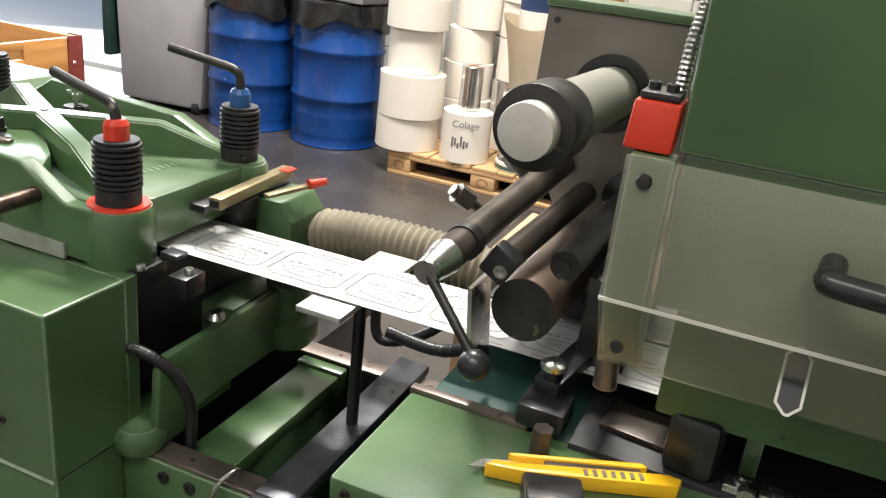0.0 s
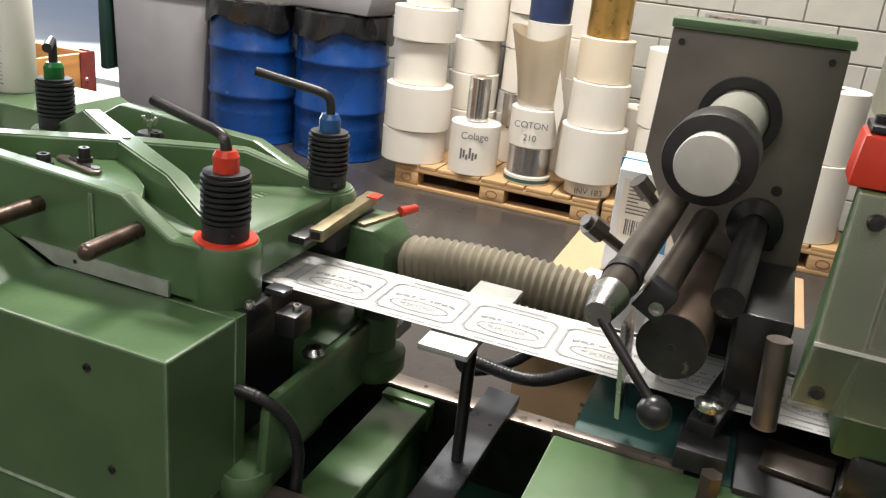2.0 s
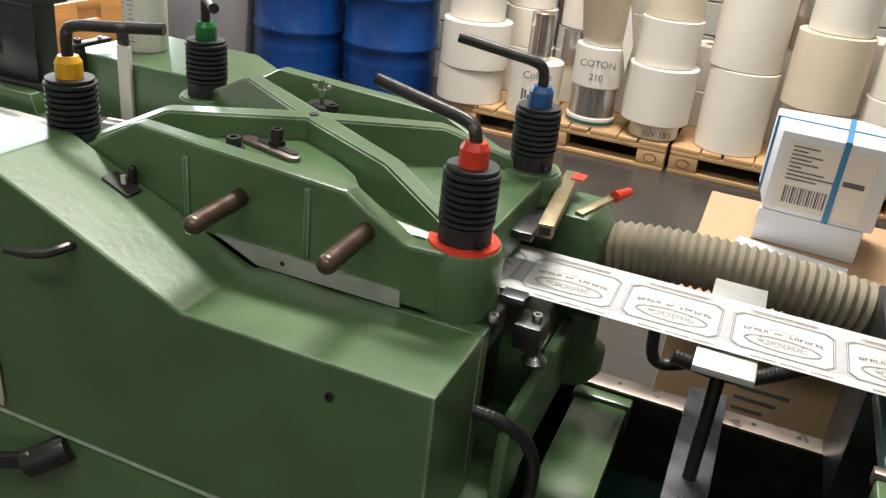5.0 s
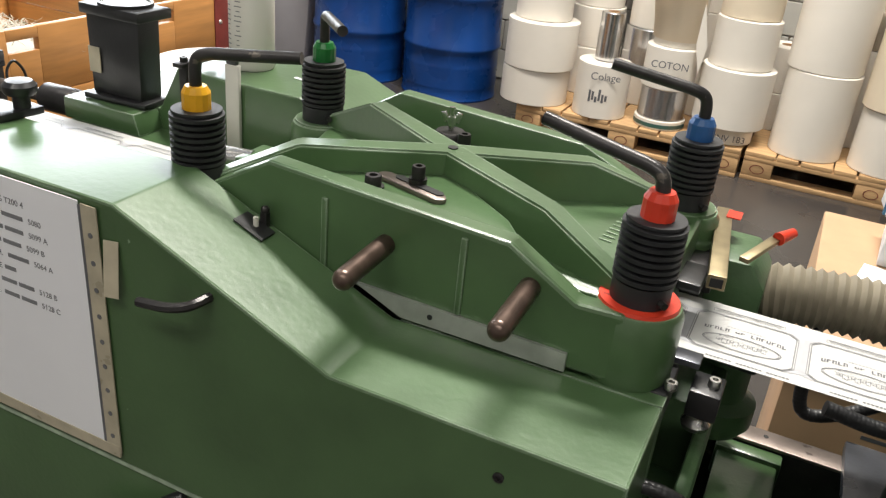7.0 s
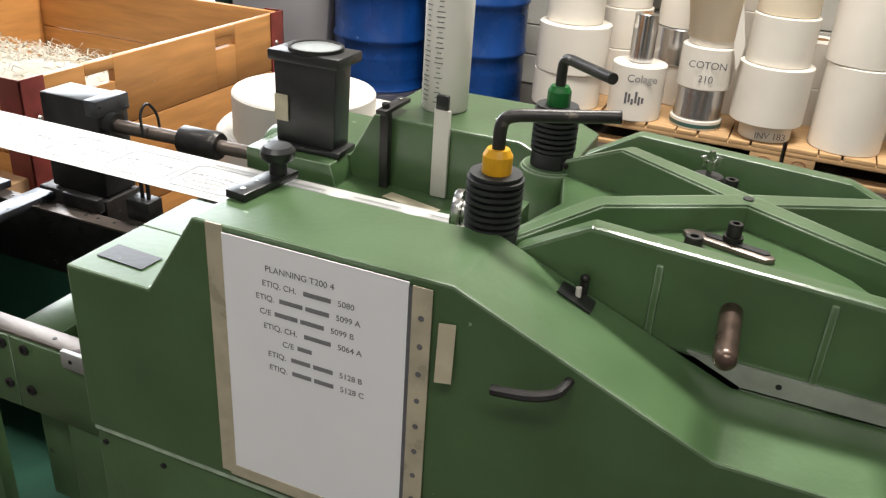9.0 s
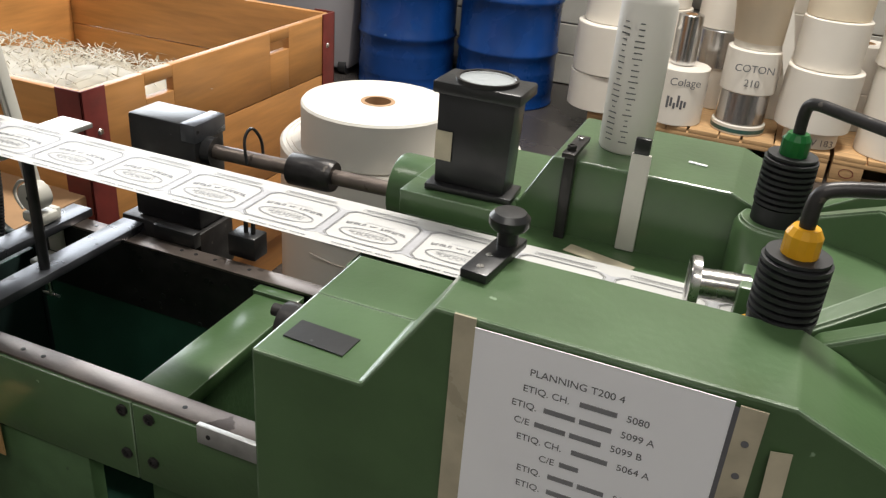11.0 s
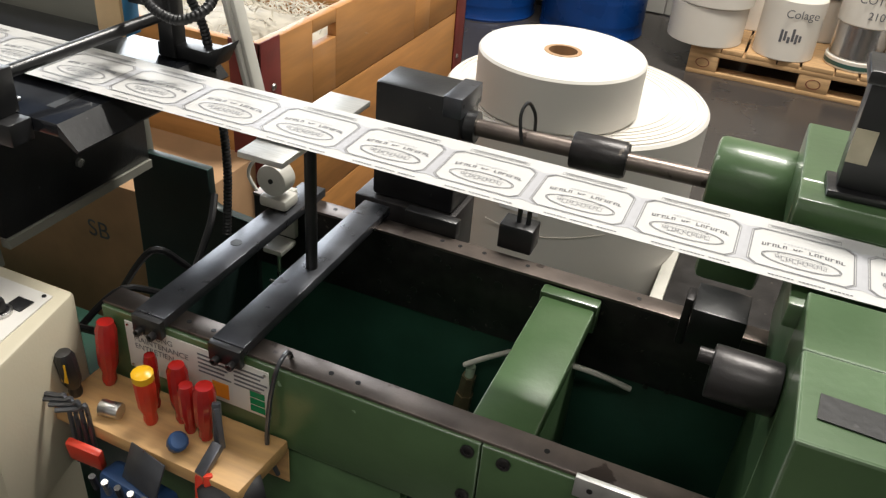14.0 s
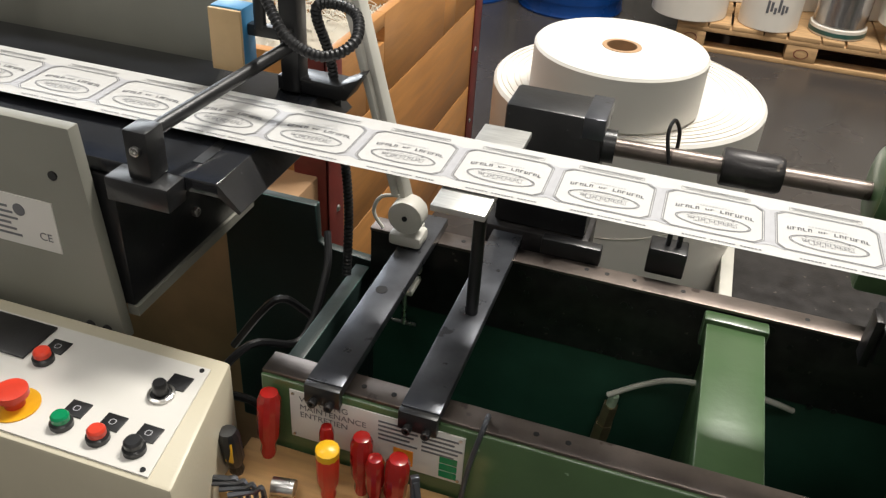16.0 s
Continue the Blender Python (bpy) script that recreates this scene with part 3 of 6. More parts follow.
part("key_shaft", tube([(-1.20, 0.652, 1.034), (-1.204, 0.632, 1.033), (-1.214, 0.625, 1.03), (-1.232, 0.622, 1.026), (-1.262, 0.622, 1.022)], 0.005, 8), BLACK_STEEL, key)

sheet = thing("planning_sheet", (-1.46, 0.648, 0.8), "white printed work plan in a clear sleeve taped to the cover", "paper sheet")
part("paper", box(-1.566, -1.357, 0.6468, 0.6478, 0.795, 1.092), SHEET, sheet)
part("sleeve_spine", box(-1.357, -1.353, 0.6464, 0.6474, 0.79, 1.088), INK_DARK, sheet, "dark sleeve edge")
part("sleeve_strip", box(-1.353, -1.333, 0.6464, 0.6478, 0.788, 1.090), TAPE, sheet, "punched plastic sleeve strip")
for k in range(9):
    part("punch_hole", cyl((-1.343, 0.6462, 0.81 + k * 0.031), (-1.343, 0.6457, 0.81 + k * 0.031), 0.003, seg=10), INK, sheet)
part("tape", box(-1.582, -1.563, 0.6464, 0.6488, 0.785, 1.10), TAPE, sheet, "yellowed tape")
part("tape", box(-1.57, -1.335, 0.6460, 0.6488, 0.782, 0.797), TAPE, sheet, "yellowed tape")
part("tape_flap", turned(box(-0.008, 0.008, -0.03, 0.03, 0, 0.0006), pose(-1.316, 0.643, 1.03, 82, 0, 14)), TAPE, sheet, "loose tape end")
UP = pose(0, 0, 0, 90, 0, 0)
for k, (txt, width, num, dx) in enumerate((("PLANNING T200 4", 0, "", 0.0), ("ETIQ. CH.", 0.034, "5080", -0.004), ("ETIQ.", 0.060, "5099 A", -0.012), ("C/E", 0.060, "5099 B", -0.008),
                                         ("ETIQ. CH.", 0.034, "5064 A", -0.004), ("C/E", 0.020, "", 0.018), ("ETIQ.", 0.052, "5128 B", 0.0), ("ETIQ.", 0.052, "5128 C", 0.001))):
    z = 1.062 - k * 0.0165
    x = -1.513 + dx
    writing(txt, 0.0092 if k else 0.0096, Matrix.Translation((x, 0.6466, z)) @ UP, INK_DARK, sheet, "writing")
    if width:
        xa = x + len(txt) * 0.0050 + 0.003
        words = max(1, round(width / 0.026))
        for k2 in range(words):
            w0 = xa + width * k2 / words
            part("printed_bar", box(w0, w0 + width / words - 0.0035, 0.6463, 0.6468, z + 0.0008, z + 0.0056), INK_SOFT, sheet)
        if num:
            writing(num, 0.0092, Matrix.Translation((xa + width + 0.004, 0.6466, z)) @ UP, INK_DARK, sheet, "writing")


# ---------- die-cutting unit: four-post bridge ----------
bridge = thing("press_bridge", (-1.09, 0.94, 1.0), "green cast press bridge with crossed ribs and four corner bosses", "machine casting")
RED_P, BLUE_P, YEL_P, GRN_P = (-0.838, 0.818), (-0.848, 1.078), (-1.333, 0.795), (-1.347, 1.064)
part("front_wall", prism([(-1.335, 1.02), (-1.30, 1.085), (-1.226, 1.127), (-0.956, 1.112), (-0.885, 1.07), (-0.84, 1.072), (-0.84, 1.0), (-1.0, 1.0), (-1.16, 1.02)], "y", 0.775, 0.80, 0.004), GREEN, bridge, "", 15)
part("rear_wall", prism([(-1.345, 1.0), (-1.31, 1.085), (-1.243, 1.125), (-0.985, 1.112), (-0.90, 1.075), (-0.85, 1.072), (-0.85, 1.0)], "y", 1.092, 1.118, 0.004), GREEN, bridge)
part("deck", prism([(-1.34, 0.80), (-0.84, 0.80), (-0.82, 0.86), (-0.82, 1.05), (-0.85, 1.10), (-1.34, 1.10), (-1.30, 0.95)], "z", 1.005, 1.072, 0.006), GREEN, bridge)
part("raised_pad", prism([(-1.262, 0.797), (-0.945, 0.797), (-0.985, 0.850), (-1.094, 0.935), (-1.20, 0.862)], "z", 1.06, 1.0985, 0.002), GREEN, bridge)
CEN = Vector((-1.094, 0.942, 1.124))


def rib(corner, mid):
    """A tapering rib from a corner boss up to the middle, with a flat light-worn top."""
    c, m = Vector((*corner, 1.076)), Vector(mid)
    bm = bmesh.new()
    rows = []
    for p, w in ((c, 0.010), (m, 0.013), (CEN, 0.016)):
        d = (CEN - c)
        s = Vector((-d.y, d.x, 0)).normalized()
        rows.append([bm.verts.new(q) for q in (p + s * w, p - s * w, (p - s * (w + 0.006)).xy.to_3d() + Vector((0, 0, 1.06)), (p + s * (w + 0.006)).xy.to_3d() + Vector((0, 0, 1.06)))])
    for a, b in zip(rows, rows[1:]):
        for i in range(4):
            bm.faces.new((a[i], a[(i + 1) % 4], b[(i + 1) % 4], b[i]))
    bm.faces.new(rows[0])
    bm.faces.new(rows[-1])
    bmesh.ops.recalc_face_normals(bm, faces=bm.faces)
    bmesh.ops.bevel(bm, geom=[e for e in bm.edges if e.calc_face_angle(0) > 0.3], offset=0.0025, segments=2, affect="EDGES")
    return bm


part("rib", rib(RED_P, (-0.945, 0.862, 1.120)), GREEN, bridge)
part("rib", rib(YEL_P, (-1.235, 0.845, 1.127)), GREEN, bridge)
part("rib", rib(GRN_P, (-1.245, 1.035, 1.125)), GREEN, bridge)
part("rib", rib(BLUE_P, (-0.955, 1.03, 1.118)), GREEN, bridge)
part("centre_hole", cyl((CEN.x, CEN.y, 1.122), (CEN.x, CEN.y, 1.1253), 0.006, seg=14), BLACK, bridge)
for (x, y), ring in ((RED_P, RED), (BLUE_P, GREEN), (YEL_P, YELLOW), (GRN_P, GREEN)):
    part("boss", lathe([(0, 0.99), (0.040, 0.99), (0.044, 1.0), (0.044, 1.062), (0.040, 1.07), (0, 1.07)], (x, y, 0), 36), GREEN, bridge)
    part("boss_ring", lathe([(0, 1.0695), (0.0385, 1.0695), (0.0375, 1.0735), (0, 1.0735)], (x, y, 0), 32), ring, bridge, "painted ring")
part("slot_plate", turned(prism(octagon(0.048, 0.0095, 0.007), "z", 0, 0.006, 0.002), pose(-1.102, 0.860, 1.098, 0, 0, -16)), OLD_STEEL, bridge)
part("slot", turned(prism(octagon(0.034, 0.0052, 0.004), "z", 0, 0.001), pose(-1.094, 0.862, 1.1043, 0, 0, -16)), BLACK, bridge)
for x, y, r, zb, z1 in ((-1.099, 0.868, 0.0075, 1.104, 1.124), (-1.134, 0.833, 0.009, 1.0985, 1.116), (-1.118, 1.03, 0.0085, 1.0725, 1.112)):
    part("cap_screw", join(lathe([(0, 0), (r * 1.35, 0), (r * 1.35, 0.006), (0, 0.006)], (x, y, zb), 18), socket_bolt((x, y, zb + 0.006), r, z1 - zb - 0.006)), BLACK_STEEL, bridge)
part("clamp_knob", lathe([(0, 1.072), (0.021, 1.072), (0.021, 1.10), (0.018, 1.104), (0, 1.104)], (-1.147, 1.052, 0), 24), BLACK_STEEL, bridge)
part("wing_stud", cyl((-1.147, 1.052, 1.104), (-1.147, 1.052, 1.135), 0.0035, seg=10), STEEL, bridge)
part("wing_nut", join(turned(box(-0.010, -0.003, -0.0015, 0.0015, 0, 0.014, 0.001), pose(-1.147, 1.052, 1.117, 0, -18, 20)), turned(box(0.003, 0.010, -0.0015, 0.0015, 0, 0.014, 0.001), pose(-1.147, 1.052, 1.117, 0, 18, 20)),
                      cyl((-1.147, 1.052, 1.112), (-1.147, 1.052, 1.122), 0.0055, seg=10)), STEEL, bridge)
for x in (-1.084, -0.931):
    part("peg", join(cyl((x, 0.78, 1.073), (x + 0.004, 0.69, 1.073), 0.0105, seg=20), ball((x + 0.004, 0.69, 1.073), 0.0105, 18)), PEG, bridge, "bronzed round-ended peg")
for x in (-1.155, -1.0):
    part("wall_rib", box(x - 0.004, x + 0.004, 0.7715, 0.78, 1.02, 1.105, 0.003), GREEN, bridge)
part("under_strip", prism([(-1.115, 1.022), (-1.06, 0.9985), (-0.885, 0.9985), (-0.885, 1.018), (-1.05, 1.021)], "y", 0.7705, 0.7745), ALU, bridge, "bright aluminium strip")
part("strip_hole", cyl((-1.027, 0.7708, 1.010), (-1.027, 0.7698, 1.010), 0.003, seg=10), BLACK, bridge)
for k in range(7):
    part("cast_mark", turned(box(-0.0007, 0.0007, -0.007, 0.007, 0, 0.0012), pose(-0.90 + k * 0.0008, 0.92 + k * 0.011, 1.0722, 0, 0, 80)), GREEN_EDGE, bridge)

# notch with a small clamp in the sloped cover
notch = thing("edge_clamp", (-1.235, 0.755, 1.05), "small black clamp showing through a notch in the cover", "clamp")
# no hole is cut: a black tile on the slope paints the notch's shade
part("recess_shade_tile", turned(box(-0.020, 0.018, -0.014, 0.010, 0, 0.0016), pose(-1.224, 0.752, 1.0612, 0, 22.6, 0)), BLACK, notch)
part("clamp_arm", join(bar((-1.222, 0.765, 1.055), (-1.222, 0.765, 1.074), 0.008, 0.008, 0.001), ball((-1.222, 0.765, 1.076), 0.005)), BLACK_STEEL, notch)
part("white_tip", cyl((-1.224, 0.752, 1.062), (-1.224, 0.752, 1.072), 0.003, seg=10), LAMP_WHITE, notch)


def clamp_spindle(name_colour, at, cap, tip, elbow_z, label):
    x, y = at
    s = thing("clamp_spindle", (x, y, 1.0735), label, "clamp handle", "corner clamp spindles")
    prof = [(0, 1.0735), (0.028, 1.0735), (0.028, 1.094)]
    z = 1.095
    for k in range(8):
        prof += [(0.0245, z), (0.0295, z + 0.0012), (0.0295, z + 0.005), (0.0245, z + 0.0062)]
        z += 0.0071
    prof += [(0.027, z), (0.027, z + 0.003), (0, z + 0.003)]
    part("bellows", lathe(prof, (x, y, 0), 32), RUBBER, s, "black ribbed rubber bellows")
    part("set_screw", cyl((x + 0.022, y - 0.02, 1.083), (x + 0.027, y - 0.025, 1.083), 0.0035, seg=10), BLACK_STEEL, s)
    zt = z + 0.003
    part("cap", lathe([(0, zt), (0.0155, zt), (0.0155, zt + 0.018), (0.0115, zt + 0.025), (0, zt + 0.025)], (x, y, 0), 14), cap, s, name_colour + " painted cap", smooth=20)
    t = Vector(tip)
    e = Vector((x, y, elbow_z))
    d = (t - e).normalized()
    part("handle", tube([(x, y, zt + 0.02), (x, y, elbow_z - 0.016), e + d * 0.004 + Vector((0, 0, -0.004)), e + d * 0.018, e + d * 0.05, t - d * 0.002, t], 0.0068, 12), BLACK_STEEL, s, "bent dark steel handle")
    part("handle_end", lathe([(0, 0), (0.0066, 0), (0.0066, 0.001), (0.005, 0.003), (0, 0.003)], t - d * 0.0005, 14, d), STEEL, s)


clamp_spindle("red", RED_P, RED, (-0.957, 0.841, 1.213), 1.196, "black bellows clamp with red cap and long bent handle")
clamp_spindle("blue", BLUE_P, BLUE_CAP, (-0.953, 1.052, 1.226), 1.206, "black bellows clamp with blue cap and long bent handle")
clamp_spindle("yellow", YEL_P, YELLOW, (-1.226, 0.829, 1.222), 1.214, "black bellows clamp with yellow cap and long bent handle")
clamp_spindle("green", GRN_P, GREEN_CAP, (-1.267, 0.977, 1.221), 1.216, "black bellows clamp with green cap and bent handle")


# ---------- die-cutting unit: underside, rear cover, fittings ----------
under = thing("die_press", (-0.85, 0.95, 0.75), "green oily cast frame under the press bridge", "machine casting")
part("arm", join(prism([(0.775, 0.757), (0.785, 0.875), (0.80, 0.888), (1.09, 0.888), (1.09, 0.785), (0.885, 0.785), (0.858, 0.779), (0.842, 0.757)], "x", -0.764, -0.748, 0.006),
                 box(-0.85, -0.7645, 0.955, 1.09, 0.785, 0.8875, 0.003), box(-0.85, -0.7645, 0.785, 0.9545, 0.757, 0.79, 0.002)), GREEN_OLD, under)
part("arm_end", lathe([(0, 0.785), (0.040, 0.785), (0.050, 0.80), (0.050, 0.828), (0.034, 0.836), (0.034, 0.90), (0, 0.90)], (-0.755, 1.085, 0), 30), GREEN_OLD, under)
part("rear_block", prism([(-0.80, 0.935), (-0.735, 0.935), (-0.735, 1.0), (-0.755, 1.028), (-0.80, 1.028)], "y", 1.055, 1.15, 0.004), GREEN_OLD, under)
part("connector", turned(box(-0.018, 0.018, -0.016, 0.016, -0.022, 0.022, 0.003), pose(-0.735, 1.045, 0.925, 0, 12, 20)), BLACK, under)
part("clip_plate", box(-0.80, -0.772, 0.846, 0.868, 0.999, 1.006, 0.001), BAR_STEEL, under)
part("rail_holder", box(-0.845, -0.795, 0.93, 0.985, 1.035, 1.046, 0.002), BLACK, under)
part("core", box(-1.35, -0.82, 0.80, 1.10, 0.757, 0.985, 0.004), BLACK, under)
part("foot", lathe([(0, 0.0), (0.033, 0.0), (0.036, 0.006), (0.036, 0.026), (0.030, 0.034), (0, 0.036)], (-0.781, 0.780, 0.757), 28), GREEN, under)
part("guide_block", box(-0.875, -0.79, 0.79, 0.85, 0.962, 0.997, 0.003), BLACK, under)
part("guide_pillar", cyl((-0.838, 0.818, 0.955), (-0.838, 0.818, 0.992), 0.034), BLACK, under)
part("guide_pillar", cyl((-0.848, 1.078, 0.93), (-0.848, 1.078, 0.992), 0.034), BLACK, under)
part("die_block", box(-0.86, -0.79, 1.008, 1.05, 1.0, 1.034, 0.003), BLACK_STEEL, under)
part("die_block", box(-0.86, -0.80, 1.01, 1.15, 0.955, 1.03, 0.004), BLACK_STEEL, under)
part("side_lug", box(-0.775, -0.745, 0.83, 0.87, 0.955, 0.985, 0.002), BLACK, under)
for x, y in ((-0.755, 0.85), (-0.79, 0.80)):
    part("bolt", socket_bolt((x, y, 0.985 if x > -0.77 else 0.999), 0.006, 0.008), STEEL, under)
part("steel_ball", lathe([(0, 0), (0.014, 0), (0.016, 0.006), (0.010, 0.014), (0, 0.015)], (-0.765, 0.915, 0.888), 18), STEEL, under)

gun = thing("brass_guide", (-0.79, 1.05, 1.05), "dull brass square guide rail with a red-tipped lever", "guide rail")
part("square_rail", bar((-0.782, 0.935, 1.052), (-0.806, 1.15, 1.046), 0.019, 0.016, 0.001), BRASS, gun)
part("rail_bore", bar((-0.7818, 0.9335, 1.052), (-0.7822, 0.936, 1.052), 0.013, 0.010), BLACK, gun)
part("lever", bar((-0.765, 1.03, 1.043), (-0.735, 1.115, 1.047), 0.012, 0.006, 0.001), BRASS, gun)
part("red_tip", cyl((-0.736, 1.10, 1.050), (-0.722, 1.125, 1.052), 0.008, 0.006), RED, gun)
part("orange_patch", box(-0.800, -0.783, 1.115, 1.14, 1.055, 1.0565), RED, gun)

hose = thing("extraction_hose", (-0.6, 1.15, 0.9), "grey-brown ribbed extraction hose behind the web", "hose")
part("hose_body", tube([(-0.77, 1.135, 0.955), (-0.70, 1.14, 0.967), (-0.60, 1.145, 0.972), (-0.48, 1.15, 0.966), (-0.38, 1.155, 0.952), (-0.28, 1.17, 0.92)], 0.034, 22, 0.005, 0.012), HOSE, hose)
part("collar", cyl((-0.795, 1.133, 0.953), (-0.755, 1.136, 0.957), 0.038), BLACK_STEEL, hose)

for pts, r, lab in (([(-0.80, 0.775, 0.90), (-0.765, 0.783, 0.893), (-0.735, 0.80, 0.865), (-0.722, 0.81, 0.82), (-0.725, 0.815, 0.76), (-0.73, 0.82, 0.70)], 0.0075, "black ribbed conduit beside the cover"),
                    ([(-0.62, 1.18, 0.80), (-0.52, 1.19, 0.79), (-0.42, 1.2, 0.84), (-0.30, 1.19, 0.87)], 0.011, "thick black cable behind the bed"),
                    ([(-0.66, 1.2, 0.92), (-0.655, 1.2, 0.84), (-0.64, 1.2, 0.77), (-0.56, 1.22, 0.80), (-0.45, 1.23, 0.92), (-0.36, 1.22, 0.965)], 0.009, "black ribbed conduit behind the web")):
    single("conduit", tube(pts, r, 10, 0.0004, 0.006), CABLE, lab, "cable", "conduits")

rear = thing("rear_cover", (-1.58, 1.15, 0.9), "green rear cover with a sloped end and a ledge", "machine cover")
part("platform", box(-1.80, -1.36, 0.862, 1.09, 0.955, 0.984, 0.003), GREEN, rear)
part("platform_base", box(-1.78, -1.33, 0.88, 1.20, 0.757, 0.955, 0.003), GREEN_OLD, rear)
part("cover_body", prism([(-1.81, 0.93), (-1.81, 1.018), (-1.66, 1.018), (-1.622, 1.088), (-1.40, 1.088), (-1.33, 1.06), (-1.33, 0.93)], "y", 1.083, 1.27, 0.003), GREEN, rear, "", 15)
part("ledge", prism([(-1.81, 0.984), (-1.81, 1.018), (-1.665, 1.018), (-1.655, 0.984)], "y", 1.03, 1.083, 0.002), GREEN, rear)
part("gear_guard", join(cyl((-1.915, 1.26, 0.915), (-1.80, 1.26, 0.915), 0.058, seg=28, bevel=0.008), box(-1.90, -1.81, 1.225, 1.30, 0.76, 0.92, 0.01)), GREEN, rear)
part("tape_scrap", turned(box(-0.045, 0.045, -0.011, 0.011, 0, 0.001), pose(-1.535, 1.035, 0.9845, 0, 0, -14)), TAPE, rear, "masking tape scrap")
part("paper_scrap", turned(box(-0.012, 0.012, -0.003, 0.003, 0, 0.0008), pose(-1.45, 1.16, 1.0885, 0, 0, -10)), SHEET, rear, "paper scrap")

mag = thing("magnifier_stand", (-1.72, 1.08, 1.019), "black magnifier stand with a round glass on top", "magnifier")
part("base", turned(box(-0.062, 0.058, -0.028, 0.028, 0, 0.009, 0.002), pose(-1.722, 1.078, 1.0185, 0, 0, 3)), BLACK, mag)
part("box_body", prism([(-1.774, 1.0275), (-1.676, 1.0275), (-1.672, 1.150), (-1.776, 1.150)], "y", 1.06, 1.105, 0.002), BLACK, mag)
part("head", box(-1.782, -1.664, 1.052, 1.125, 1.150, 1.166, 0.003), BLACK, mag)
part("lens_rim", lathe([(0.037, 0), (0.041, 0), (0.041, 0.005), (0.037, 0.005), (0.0355, 0.003)], (-1.722, 1.09, 1.166), 32), BLACK_STEEL, mag)
part("lens", lathe([(0, 0), (0.037, 0), (0.037, 0.003), (0.02, 0.0048), (0, 0.0052)], (-1.722, 1.09, 1.1662), 32), GLASS, mag)
part("tape_patch", box(-1.775, -1.752, 1.0575, 1.0588, 1.06, 1.10), TAPE, mag, "torn tape patch")

rod = thing("stop_rod", (-1.597, 1.073, 0.985), "dark steel stop rod with a flat bracket", "rod")
part("rod_body", box(-1.604, -1.590, 1.066, 1.080, 0.984, 1.098, 0.002), BLACK_STEEL, rod)
part("bracket", box(-1.605, -1.588, 1.055, 1.135, 1.0985, 1.105, 0.001), BLACK_STEEL, rod)
part("screw", socket_bolt((-1.597, 1.071, 1.105), 0.006, 0.007), BLACK_STEEL, rod)
part("screw", socket_bolt((-1.597, 1.118, 1.105), 0.004, 0.003), STEEL, rod)
slat = thing("gauge_strip", (-1.512, 1.073, 0.985), "dirty white gauge strip with a black tip", "gauge")
part("strip", box(-1.524, -1.500, 1.0745, 1.0815, 0.985, 1.115, 0.001), LAMP_WHITE, slat)
part("tip", box(-1.522, -1.503, 1.074, 1.0815, 1.115, 1.136, 0.002), BLACK, slat)

can = thing("spray_can", (-1.548, 1.17, 1.0885), "white spray can with small printed text", "spray can")
part("can_body", lathe([(0, 0), (0.033, 0), (0.035, 0.004), (0.035, 0.19), (0.028, 0.20), (0.012, 0.205), (0, 0.205)], (-1.548, 1.17, 1.0885), 32), ROLL_WHITE, can)
part("cap", lathe([(0, 0.206), (0.022, 0.206), (0.022, 0.235), (0, 0.238)], (-1.548, 1.17, 1.0885), 24), RED_PLASTIC, can)
rnd = random.Random(5)
for col in (0, 1):
    for k in range(22):
        a = radians(-122 + col * 34)
        w = rnd.uniform(0.004, 0.013)
        bm = box(-w / 2, w / 2, -0.0004, 0.0004, 0, 0.0012)
        part("printed_bar", turned(bm, Matrix.Translation((-1.548 + 0.0352 * math.cos(a), 1.17 + 0.0352 * math.sin(a), 1.105 + k * 0.0072)) @ pose(0, 0, 0, 0, 0, math.degrees(a) + 90)), INK, can)

knob = thing("clamping_handwheel", (-1.583, 0.75, 1.098), "black plastic knob on a small black plate", "knob")
part("plate", turned(box(-0.013, 0.013, -0.045, 0.045, 0, 0.009, 0.001), pose(-1.585, 0.752, 1.0985, 0, 0, -6)), BLACK, knob)
part("stem", cyl((-1.582, 0.777, 1.107), (-1.582, 0.777, 1.125), 0.010), BLACK, knob)
part("grip", lathe([(0, 0), (0.017, 0.002), (0.0195, 0.006), (0.0195, 0.013), (0.015, 0.018), (0, 0.0195)], (-1.582, 0.777, 1.122), 24), BLACK, knob)
for y in (0.72, 0.745):
    part("screw", cyl((-1.588, y, 1.107), (-1.588, y, 1.1082), 0.0035, seg=10), STEEL, knob)

ecc = thing("eccentric_ring", (-1.41, 0.93, 1.02), "chrome eccentric ring on a short shaft", "machine part")
part("ring", lathe([(0.018, 0), (0.029, 0), (0.030, 0.002), (0.030, 0.010), (0.018, 0.010)], (-1.420, 0.912, 1.045), 28, (1, 0.15, 0)), STEEL, ecc)
part("disc", lathe([(0, 0.001), (0.018, 0.001), (0.018, 0.008), (0, 0.008)], (-1.420, 0.912, 1.045), 24, (1, 0.15, 0)), BLACK_STEEL, ecc)
part("shaft", cyl((-1.412, 0.915, 1.045), (-1.36, 0.925, 1.045), 0.017), STEEL, ecc)
part("bearing", box(-1.37, -1.34, 0.90, 0.96, 0.985, 1.06, 0.003), GREEN, ecc)

